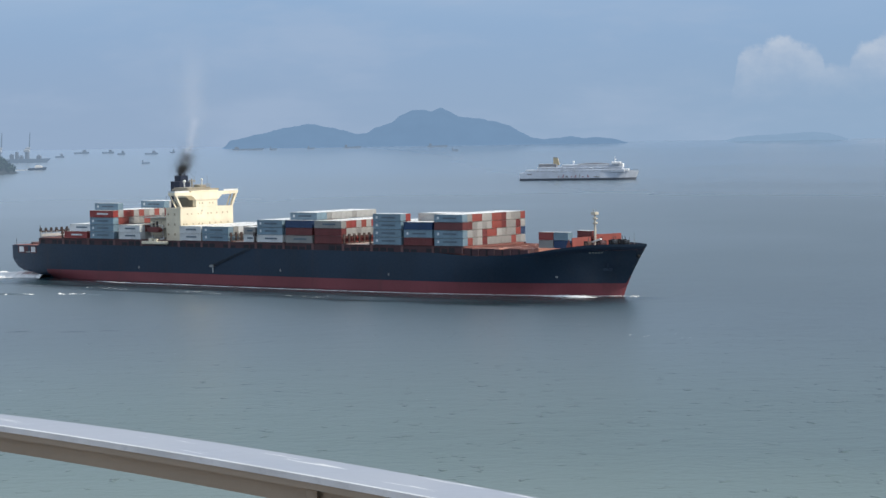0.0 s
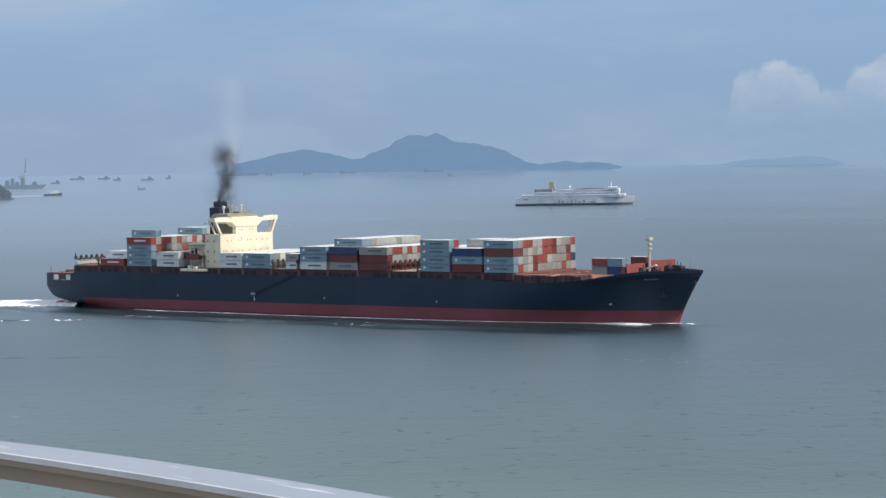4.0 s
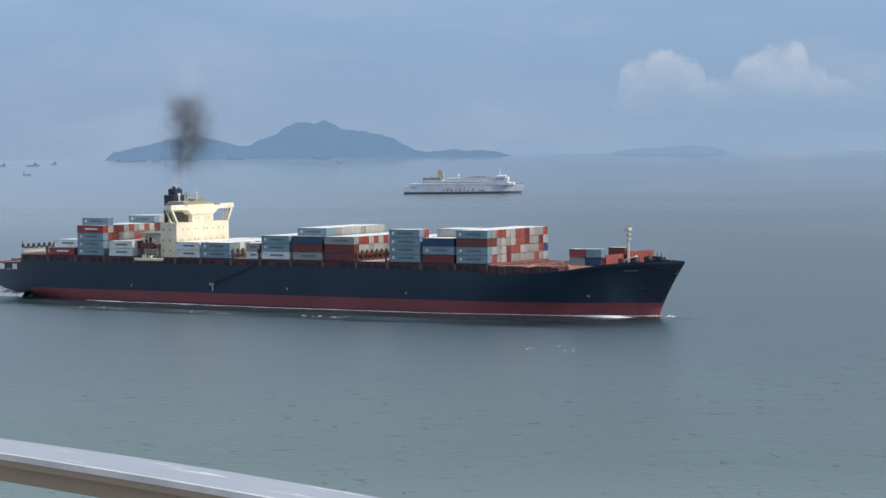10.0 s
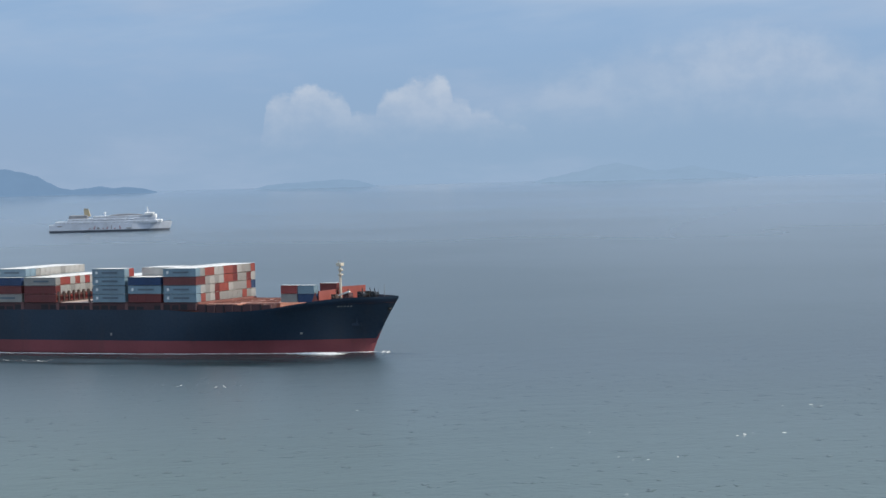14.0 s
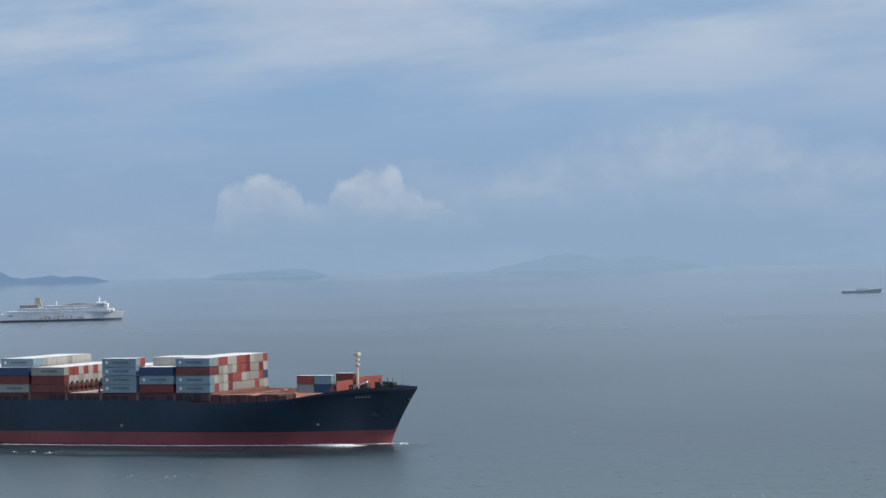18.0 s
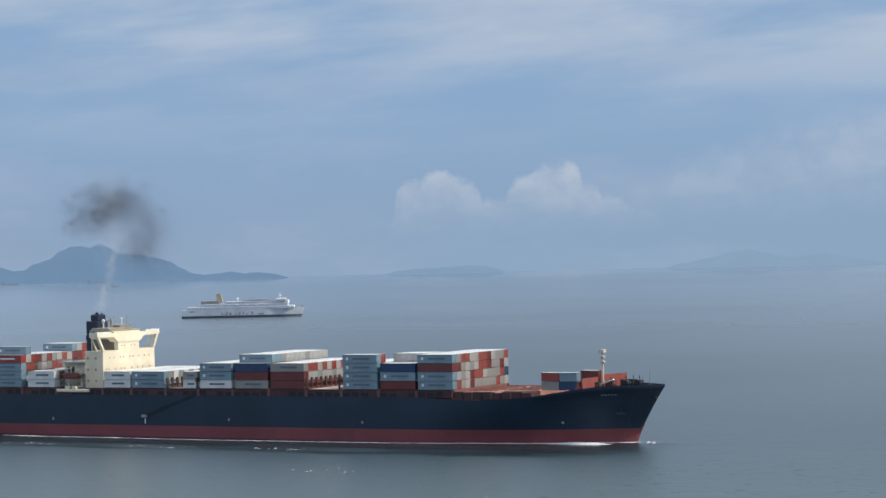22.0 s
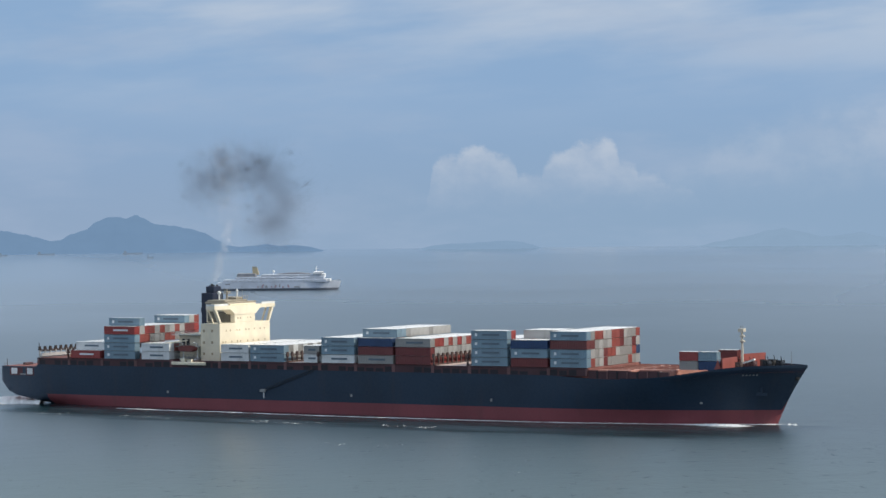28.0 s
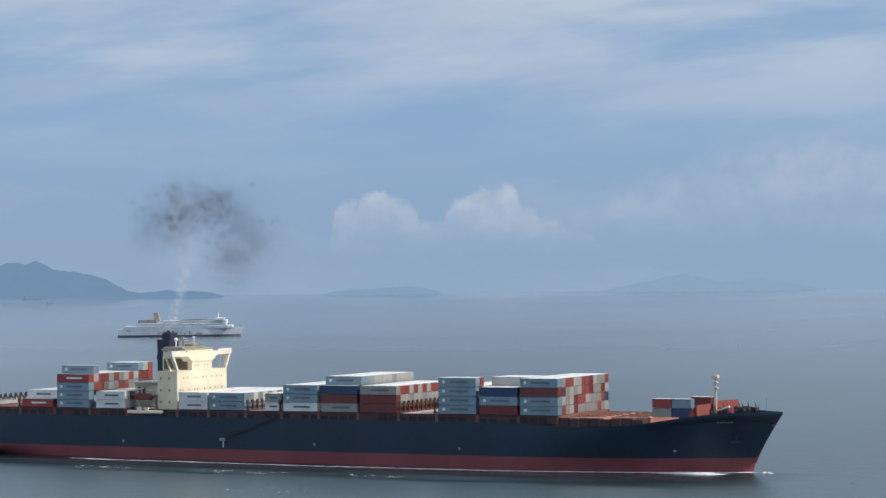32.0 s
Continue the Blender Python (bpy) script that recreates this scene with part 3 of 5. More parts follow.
# ---- cargo ----
PITCH, TIER, BASE = 2.58, 2.50, 14.70


def box_mesh(length, color, mark):
    """A ribbed steel box, 2.44 wide: corner posts, top and bottom rails, ribbed sides, doors with bars, a roof whitened
    as sun shine, a painted mark.
    """
    bm = bmesh.new()
    w, h = 1.24, TIER - 0.05
    for x in (0.0, length - 0.18):
        for y in (-w, w - 0.16):
            box(bm, x, x + 0.18, y, y + 0.16, 0, h - 0.05)
    for y in (-w, w - 0.12):
        box(bm, 0.18, length - 0.18, y, y + 0.12, 0, 0.18)
        box(bm, 0.18, length - 0.18, y, y + 0.12, h - 0.14, h - 0.05)
    ribs = int(length / 0.56)
    for y, s in ((-w + 0.03, 1), (w - 0.03, -1)):
        for i in range(ribs):
            x0 = 0.18 + (length - 0.36) * i / ribs
            dx = (length - 0.36) / ribs
            p = [(x0, 0), (x0 + dx * 0.4, 0), (x0 + dx * 0.5, 0.05), (x0 + dx * 0.9, 0.05), (x0 + dx, 0)]
            for (a, d0), (b, d1) in zip(p, p[1:]):
                q = [bm.verts.new((a, y + s * d0, 0.18)), bm.verts.new((b, y + s * d1, 0.18)), bm.verts.new((b, y + s * d1, h - 0.14)), bm.verts.new((a, y + s * d0, h - 0.14))]
                bm.faces.new(q if s > 0 else q[::-1])
    # roof, floor and ends
    for z, mi in ((h - 0.02, 1), (0.03, 0)):
        bm.faces.new([bm.verts.new(v) for v in ((0.02, -w + 0.02, z), (length - 0.02, -w + 0.02, z), (length - 0.02, w - 0.02, z), (0.02, w - 0.02, z))]).material_index = mi
    for x in (0.06, length - 0.06):
        bm.faces.new([bm.verts.new(v) for v in ((x, -w + 0.1, 0.05), (x, w - 0.1, 0.05), (x, w - 0.1, h - 0.05), (x, -w + 0.1, h - 0.05))])
    for y in (-0.75, -0.3, 0.3, 0.75):
        box(bm, length - 0.05, length + 0.01, y - 0.03, y + 0.03, 0.12, h - 0.12)
    if mark:
        y = -w - 0.012
        box(bm, length * 0.30, length * 0.78, y, y + 0.02, h * 0.40, h * 0.62, 2)
        if mark > 1:
            box(bm, length * 0.10, length * 0.17, y, y + 0.02, h * 0.34, h * 0.68, 3)
    return mesh_of(bm, "container", [BOX[color], ROOF, MARK if color in ("blue_grey", "grey", "white", "pale") else PALE, PALE])


CACHE = {}
WORDS = {"blue_grey": "blue-grey", "grey": "grey", "white": "white", "pale": "pale grey", "red": "red", "orange": "orange", "maroon": "maroon", "navy": "navy blue", "teal": "green"}


def stow(x, row, tier, color, length=11.75, mark=0, zbase=BASE, y=None, roof=False):
    key = (round(length, 1), color, mark)
    if key not in CACHE:
        CACHE[key] = box_mesh(length, color, mark)
    ob = new("container", CACHE[key])
    ob.parent = ship
    ob.location = (x, (row - 6) * PITCH if y is None else y, zbase + tier * TIER)
    tagged(ob, WORDS[color] + " ribbed steel shipping container")
    return ob


def cargo():
    rnd = random.Random(12)
    mix = ("grey", "red", "pale", "blue_grey", "orange", "pale", "maroon", "grey", "orange", "red", "navy", "teal", "pale")
    # bay start, length, tiers by row from starboard, and the colours of the starboard wall from below
    bays = (
        (47.2, 11.3, "1222222222222", ("red",)),
        (60.2, 11.7, "4544444444555", ("blue_grey", "blue_grey", "blue_grey", "red")),
        (74.4, 10.4, "2222222222222", ("white", "white")),
        (103.8, 9.9, "2222222222222", ("white", "white")),
        (114.4, 12.0, "2222222222222", ("blue_grey", "blue_grey")),
        (139.5, 11.2, "3333333333333", ("white", "blue_grey", "blue_grey")),
        (152.1, 11.6, "3444444444444", ("grey", "maroon", "navy")),
        (164.7, 11.6, "3333333333333", ("maroon", "maroon", "grey")),
        (189.6, 11.5, "4433333333333", ("blue_grey", "blue_grey", "blue_grey", "blue_grey")),
        (202.2, 11.5, "3334444333333", ("maroon", "blue_grey", "navy")),
        (214.6, 11.3, "4444444444444", ("blue_grey", "blue_grey", "maroon", "blue_grey")),
        (133.3, 5.3, "2222222222222", ("white", "grey")),
    )
    code = {"g": "grey", "w": "pale", "o": "orange", "r": "red", "m": "maroon", "n": "navy", "b": "blue_grey"}
    # the fore ends of three stacks, from starboard, lowest tier first
    ends = {
        10: ("bogwmgggggogw", "bwgwmoowgggon", "mmgwgwoomggmw", "bgoowwoomwggo"),
        7: ("mmmrmmrmmmmrm", "mwwgwwgwwwgww", "gorwowrwoorwo"),
        1: ("bogowgogowgow", "bogowgoowgmmw", "woogwgoogwmmo", "rwrowogwowmmr", "bb"),
    }
    for b, (x, length, tiers, wall) in enumerate(bays):
        nxt = bays[b + 1][2] if b + 1 < len(bays) and 0 < bays[b + 1][0] - x < 16 else "0" * 13
        for row in range(13):
            top = int(tiers[row])
            for tier in range(top):
                seen = row == 0 or tier == top - 1 or tier >= int(nxt[row]) or tier >= int(tiers[row - 1])
                if not seen:
                    continue
                color = wall[tier] if row == 0 and tier < len(wall) else rnd.choice(mix)
                if tier == top - 1 and row and b not in (0,):
                    color = rnd.choice(("pale", "blue_grey", "pale", "grey", "orange", "red") if b not in (10,) else ("pale", "blue_grey", "orange", "red", "grey"))
                if b == 11 or (b, row, tier) == (0, 1, 1) or b in (3, 4) and tier == top - 1 and row:
                    color = rnd.choice(("white", "grey")) if b else "white"
                if (b, row, tier) in ((1, 1, 4), (1, 10, 4), (6, 1, 3), (6, 2, 3)):
                    color = "blue_grey"
                if b in (6, 9) and tier == 3 and row > 2 and color in ("orange", "blue_grey"):
                    color = "pale"
                if b in ends and tier < len(ends[b]) and row < len(ends[b][tier]):
                    color = code[ends[b][tier][row]]
                if row == 0 and tier < len(wall):
                    color = wall[tier]
                if (b, row, tier) == (1, 10, 4):
                    color = "blue_grey"
                mark = 0
                if row == 0 or (row == 1 and tier == top - 1) or (b, row, tier) == (1, 10, 4):
                    mark = {"blue_grey": 2, "grey": 1, "white": 1, "red": 1, "maroon": 0, "navy": 0}.get(color, 0)
                stow(x, row, tier, color, length, mark)
    # the short boxes on the fore deck
    for i, pair in enumerate((("grey", "red"), ("navy", "blue_grey"))):
        for tier in range(2):
            stow(250.9 + 5.65 * i, 0, tier, pair[tier], 5.4, 0, 14.35, -9.6)
    for tier in range(2):
        stow(257.2, 0, tier, "maroon", 5.6, 0, 14.35, 2.2)


cargo()


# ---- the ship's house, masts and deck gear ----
TOWER_SHADE = paint("olive_side", (0.17, 0.155, 0.12), 0.7, (0.08, 0.07, 0.05), 0.4, 0.5)


def house():
    front = 101.0
    hs = new("superstructure")
    hs.parent = ship
    tagged(hs, "cream painted accommodation block with open bridge wings")
    bm = bmesh.new()
    box(bm, 94.0, front, -13.2, 13.6, 11.7, 25.6, 0, 0.08)
    box(bm, 84.5, 94.0, -11.2, 11.6, 11.7, 22.4, 0, 0.08)
    part("house_block", bm, CREAM, hs)
    bm = bmesh.new()
    box(bm, 90.5, front - 0.02, -5.2, 5.6, 25.6, 30.3, 0, 0.08)
    part("bridge_tower", bm, CREAM, hs)
    # the wing deck: a box right across, tapering in depth to its tips, on slanted legs
    bm = bmesh.new()
    prism(bm, [(-17.2, 30.7), (-17.2, 31.9), (17.2, 31.9), (17.2, 30.7), (8.4, 30.5), (5.7, 28.6), (-5.4, 28.6), (-8.2, 30.5)], front - 2.9, front + 0.25, "x")
    part("wing_deck", bm, CREAM, hs)
    for s, y1 in ((-1, -13.0), (1, 13.4)):
        bm = bmesh.new()
        y0 = s * 16.9
        prism(bm, [(y0, 30.95), (y0 - s * 1.0, 30.95), (y1 - s * 0.75, 25.55), (y1, 25.55)], front - 0.8, front + 0.15, "x")
        prism(bm, [(y0, 30.95), (y0 - s * 0.5, 30.95), (y1 - s * 0.5, 25.55), (y1, 25.55)], front - 2.8, front - 2.4, "x")
        part("wing_leg", bm, CREAM, hs)
    for s in (-1, 1):
        bm = bmesh.new()
        box(bm, front - 2.9, front + 0.1, s * 17.15, s * 17.05, 31.9, 32.5)
        box(bm, front + 0.1, front + 0.22, s * 9.5, s * 17.2, 31.9, 32.5)
        bmesh.ops.recalc_face_normals(bm, faces=bm.faces)
        part("wing_bulwark", bm, WHITE, hs)
    # the wheelhouse roof and the monkey island
    bm = bmesh.new()
    box(bm, 93.6, front - 0.2, -7.2, 6.4, 31.9, 32.4, 0, 0.1)
    part("wheelhouse", bm, CREAM, hs)
    bm = bmesh.new()
    box(bm, 91.8, 100.2, -8.2, 7.4, 32.4, 32.95, 0, 0.1)
    box(bm, 92.4, 99.0, -7.4, 4.4, 32.95, 33.5, 0, 0.1)
    box(bm, 95.0, 98.0, 0.0, 3.4, 33.5, 34.2, 0, 0.1)
    for k in range(9):
        y = -5.8 + 1.32 * k
        tube(bm, (98.9, y, 33.5), (98.9, y, 34.5), 0.06, seg=5)
    tube(bm, (98.9, -5.8, 34.5), (98.9, 4.8, 34.5), 0.06, seg=5)
    part("monkey_island", bm, TAN, hs, "greyish yellow upper bridge deck")
    # added panels: the shade under the wings, painted olive on the cream tower
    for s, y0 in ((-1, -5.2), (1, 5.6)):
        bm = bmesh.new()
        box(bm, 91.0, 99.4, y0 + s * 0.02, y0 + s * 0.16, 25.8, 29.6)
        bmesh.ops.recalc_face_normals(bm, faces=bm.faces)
        part("tower_side", bm, TOWER_SHADE, hs, "dull olive panel painted as shade on the bridge tower's side")
    # window bands on the front and the sides
    for z, ys in ((23.4, (-9.8, -7.6, -4.2, -2.8, 0.6, 2.2, 5.2, 8.2, 10.6)), (19.9, (-11.6, -10.2, -7.0, -4.0, -2.4, 1.4, 4.4, 7.2, 10.8)), (27.2, (-3.6, -2.2, 1.6, 3.2)), (29.4, (-3.6, -2.2, 1.6, 3.2))):
        for y in ys:
            bm = bmesh.new()
            box(bm, front - 0.05, front + 0.04, y - 0.24, y + 0.24, z - 0.28, z + 0.28)
            part("window", bm, PORTHOLE, hs)
    for z in (16.5, 19.9, 23.4):
        for x in (95.2, 98.2):
            bm = bmesh.new()
            box(bm, x - 0.35, x + 0.35, -13.26, -13.15, z - 0.4, z + 0.4)
            part("window", bm, PORTHOLE, hs)
    for x in (86.2, 87.9):
        bm = bmesh.new()
        box(bm, x - 0.55, x + 0.55, -11.28, -11.15, 18.6, 20.8)
        part("door_opening", bm, DARK, hs, "dark doorway in the house side")
    # aft decks with rails
    bm = bmesh.new()
    for z in (15.0, 18.4, 22.0):
        box(bm, 83.2, 93.8, -13.6, 13.6, z, z + 0.22)
        for x in (83.4, 85.0, 86.6, 88.2, 89.8, 91.4, 93.0):
            tube(bm, (x, -13.5, z), (x, -13.5, z + 1.1), 0.06, seg=5)
        tube(bm, (83.4, -13.5, z + 1.1), (93.6, -13.5, z + 1.1), 0.06, seg=5)
        tube(bm, (83.4, -13.5, z + 0.6), (93.6, -13.5, z + 0.6), 0.05, seg=5)
    part("aft_gallery", bm, GREYST, hs, "grey steel galleries behind the house")
    # radar mast, domes, aerials
    bm = bmesh.new()
    tube(bm, (95.5, -1.4, 33.6), (95.5, -1.4, 36.6), 0.36, 0.2, 8)
    box(bm, 94.9, 96.1, -2.9, 0.1, 35.2, 35.35)
    box(bm, 95.2, 96.1, -2.6, -0.2, 35.7, 35.95)
    tube(bm, (95.5, -2.6, 35.3), (95.5, -2.6, 37.0), 0.06, seg=5)
    tube(bm, (95.5, -0.2, 35.3), (95.5, -0.2, 37.2), 0.06, seg=5)
    part("radar_mast", bm, TAN, hs, "cream radar mast with scanners")
    for x, y, z, r in ((94.8, -4.4, 35.6, 0.6), (96.5, 2.6, 36.1, 0.45)):
        bm = bmesh.new()
        tube(bm, (x, y, 33.4), (x, y, z), 0.22, seg=8)
        ball(bm, (x, y, z), r)
        part("satellite_dome", bm, WHITE, hs, "white satellite dome")
    for x, y, z0, z1, r in ((96.5, 5.4, 32.7, 37.4, 0.10), (97.5, -7.0, 32.7, 36.2, 0.07), (96.8, 6.2, 32.7, 35.2, 0.07)):
        bm = bmesh.new()
        tube(bm, (x, y, z0), (x, y, z1), r, r * 0.5, 6)
        part("aerial", bm, GREYST, hs)
    # the bridge sits a little lower, and its wings taper in
    for ob in hs.children:
        for v in ob.data.vertices:
            x, y, z = v.co
            if z > 25.7:
                if abs(y) > 7.5:
                    y *= 1 - 0.065 * min(1.0, (z - 25.7) / 5.2)
                z = 25.7 + (z - 25.7) * 0.839 if z < 31.9 else z - 1.0
                v.co = (x, y, z)
    # the funnel, with its two casings and pipes
    fn = new("funnel")
    fn.parent = ship
    tagged(fn, "navy blue funnel with sooty exhaust pipes")
    bm = bmesh.new()
    box(bm, 88.0, 92.4, -4.4, 1.2, 22.0, 34.6, 0, 0.2)
    part("casing", bm, FUNNEL, fn)
    bm = bmesh.new()
    box(bm, 89.2, 92.2, -3.6, 0.4, 34.6, 36.6, 0, 0.2)
    part("upper_casing", bm, FUNNEL, fn, "narrower navy upper casing")
    for x, y, z, r in ((90.3, -1.8, 37.3, 0.42), (91.3, -0.6, 37.0, 0.3), (91.6, -2.6, 36.9, 0.3), (90.2, -2.9, 36.9, 0.25)):
        bm = bmesh.new()
        tube(bm, (x, y, 36.4), (x + 0.12 * (z - 36.4), y, z), r, r, 10)
        part("exhaust_pipe", bm, SOOT, fn)
    bm = bmesh.new()
    box(bm, 87.95, 92.45, -4.46, 1.26, 28.6, 30.0)
    part("funnel_band", bm, FUNNEL, fn)


house()


HEADS = paint("brown_lashing_head", (0.042, 0.032, 0.03), 0.6, (0.15, 0.08, 0.06), 0.4, 0.6)
BAYRED = paint("dark_red_bay", (0.10, 0.030, 0.036), 0.7, (0.04, 0.02, 0.02), 0.4, 0.5)
POSTS = paint("grey_stanchion", (0.46, 0.46, 0.46), 0.6, (0.12, 0.06, 0.05), 0.4, 0.6)


def lashing_row(x, top, heads=True):
    """A cross-ship row of stanchions that carries the lashing gear, with a walkway."""
    lb = new("lashing_bridge")
    lb.parent = ship
    bm = bmesh.new()
    box(bm, x - 0.45, x + 0.45, -BEAM + 0.3, BEAM - 0.3, BASE + 0.1, BASE + 0.3)
    box(bm, x - 0.30, x + 0.30, -BEAM + 0.3, BEAM - 0.3, top - 1.1, top - 0.95)
    part("walkway", bm, GEAR, lb)
    if heads:
        bm = bmesh.new()
        box(bm, x - 0.16, x + 0.16, -BEAM + 0.4, BEAM - 0.4, top - 1.65, top - 1.25)
        part("lashing_beam", bm, HEADS, lb)
        bm = bmesh.new()
        tube(bm, (x - 0.4, -BEAM + 0.5, BASE - 0.2), (x - 0.4, -BEAM + 0.5, top + 1.0), 0.14, seg=6)
        part("corner_pole", bm, HEADS, lb)
        bm = bmesh.new()
        box(bm, x + 0.5, x + 0.62, -BEAM + 0.5, BEAM - 0.5, BASE + 0.3, BASE + 1.3)
        part("screen", bm, POSTS, lb, "grey screen behind the stanchions")
    for k in range(14):
        y = (k - 6.5) * PITCH
        bm = bmesh.new()
        box(bm, x - 0.22, x + 0.22, y - 0.20, y + 0.20, BASE - 0.1, top - 0.7)
        st = part("stanchion", bm, POSTS if heads else GEAR, lb)
        hd = bmesh.new()
        prism(hd, [(y - 0.55, top - 1.25), (y + 0.55, top - 1.25), (y + 0.42, top - 0.6), (y + 0.30, top), (y - 0.15, top), (y - 0.42, top - 0.6)], x - 0.3, x + 0.3, "x")
        part("lashing_head", hd, HEADS if heads else GEAR, st, "brown lashing head")


for lx, lt in ((35.0, 18.1), (46.2, 17.4), (127.6, 17.7), (138.4, 17.9), (177.4, 17.9), (188.4, 18.0)):
    lashing_row(lx, lt, lx < 40)


def stern():
    # mooring deck: pale slabs for daylight through two ports in a red-painted bay of the quarter, with a bollard post
    # between
    for s in (-1, 1):
        bm = bmesh.new()
        y0, y1 = s * (half_width(22.4, 10.2) + 0.04), s * (half_width(32.6, 10.2) + 0.04)
        prism(bm, [(22.4, y0), (32.6, y1), (32.6, y1 - s * 0.1), (22.4, y0 - s * 0.1)], 8.9, 11.35, "z")
        bay = part("mooring_bay", bm, BAYRED, ship, "dark red mooring bay in the stern quarter")
        for x0, x1 in ((23.2, 25.6), (29.8, 32.0)):
            bm = bmesh.new()
            y = s * (half_width(0.5 * (x0 + x1), 10.2) + 0.07)
            box(bm, x0, x1, y - 0.06, y + 0.06, 9.3, 11.2, 0, 0.04)
            part("mooring_opening", bm, PALE, bay, "pale slab for the daylight through a mooring port")
        bm = bmesh.new()
        y = s * (half_width(28.0, 10.2) + 0.12)
        box(bm, 26.9, 29.2, y - 0.05, y + 0.05, 9.1, 9.5)
        part("mooring_roller", bm, GREYST, bay)
    bm = bmesh.new()
    for s in (-1, 1):
        for i in range(6):
            x = 20 + 2.6 * i
            tube(bm, (x, s * 15.4, 11.7), (x, s * 15.4, 12.6), 0.03, seg=5)
        tube(bm, (20, s * 15.4, 12.6), (33, s * 15.4, 12.6), 0.03, seg=5)
    for i in range(12):
        y = -15.4 + 2.8 * i
        tube(bm, (19.6, y, 11.7), (19.6, y, 12.6), 0.03, seg=5)
    tube(bm, (19.6, -15.4, 12.6), (19.6, 15.4, 12.6), 0.03, seg=5)
    part("stern_rail", bm, GREYST, ship)
    bm = bmesh.new()
    tube(bm, (20.4, -15.0, 11.7), (20.4, -15.0, 14.0), 0.12, 0.08, seg=6)
    part("flag_staff", bm, HEADS, ship)
    for x, y in ((23, -8), (23, 8), (29, -5), (29, 6)):
        bm = bmesh.new()
        tube(bm, (x, y - 1.4, 12.1), (x, y + 1.4, 12.1), 0.45, seg=10)
        box(bm, x - 0.5, x + 0.5, y - 1.9, y - 1.4, 11.7, 12.5)
        box(bm, x - 0.5, x + 0.5, y + 1.4, y + 1.9, 11.7, 12.5)
        part("mooring_winch", bm, COAM, ship)


stern()


def waist():
    """The gear on the side beside the house: stores crane, lifeboat in its davits, gangway on the hull."""
    lf = new("lifeboat")
    lf.parent = ship
    tagged(lf, "dull red lifeboat hung in white davits")
    bm = bmesh.new()
    prism(bm, [(-3.2, 0.1), (-2.6, -0.75), (2.4, -0.8), (3.4, 0.2), (2.6, 0.5), (1.6, 1.0), (-2.2, 1.0), (-3.0, 0.5)], -1.0, 1.0)
    bmesh.ops.bevel(bm, geom=bm.edges[:], offset=0.25, segments=2, affect="EDGES")
    part("boat_hull", bm, ORANGE, lf, m=pose(90.6, -15.2, 18.0))
    for x in (88.0, 93.2):
        bm = bmesh.new()
        box(bm, x - 0.2, x + 0.2, -15.6, -13.4, 14.6, 15.0)
        tube(bm, (x, -13.8, 14.8), (x, -14.2, 19.6), 0.16, seg=6)
        tube(bm, (x, -14.2, 19.6), (x, -16.0, 20.0), 0.14, seg=6)
        part("davit", bm, WHITE, lf)
    cr = new("stores_crane")
    cr.parent = ship
    tagged(cr, "cream stores crane beside the house")
    bm = bmesh.new()
    tube(bm, (80.2, -14.8, 14.6), (80.2, -14.8, 19.4), 0.45, seg=10)
    part("crane_post", bm, CREAM, cr)
    bm = bmesh.new()
    tube(bm, (80.2, -14.8, 19.2), (90.8, -15.4, 20.6), 0.28, 0.16, 8)
    part("jib", bm, CREAM, cr)
    bm = bmesh.new()
    box(bm, 86.0, 98.5, -17.5, -16.4, 13.2, 14.2, 0, 0.2)
    box(bm, 89.5, 91.0, -17.4, -16.5, 14.2, 15.2)
    box(bm, 92.0, 93.4, -17.4, -16.5, 14.2, 15.0)
    part("gangway_platform", bm, CREAM, ship, "cream gangway platform at the deck edge")
    gw = new("gangway")
    gw.parent = ship
    tagged(gw, "stowed grey gangway slanting down the hull side")
    bm = bmesh.new()
    y = -BEAM - 0.35
    p, q = Vector((137.0, y, 12.2)), Vector((119.6, y, 6.0))
    for dz in (0.0, 0.7):
        tube(bm, p + Vector((0, 0, dz)), q + Vector((0, 0, dz)), 0.08, seg=6)
    for i in range(13):
        a = p.lerp(q, i / 12)
        tube(bm, a, a + Vector((0, 0, 0.7)), 0.05, seg=5)
    part("ladder_truss", bm, SOOT, gw)
    bm = bmesh.new()
    box(bm, 118.4, 120.2, -BEAM - 0.8, -BEAM - 0.04, 5.8, 6.6)
    part("ladder_platform", bm, GREYST, gw)
    bm = bmesh.new()
    box(bm, 119.1, 119.5, -BEAM - 0.09, -BEAM - 0.02, 3.9, 5.6)
    part("draught_mark", bm, PALE, gw, "white mark on the hull side")
    for x, z in ((84.3, 5.0), (149.8, 5.4), (196.0, 5.2)):
        bm = bmesh.new()
        box(bm, x - 0.3, x + 0.3, -half_width(x, z) - 0.06, -half_width(x, z) + 0.02, z - 0.4, z + 0.4)
        part("hull_mark", bm, GREYST, ship, "small grey hull mark")


waist()


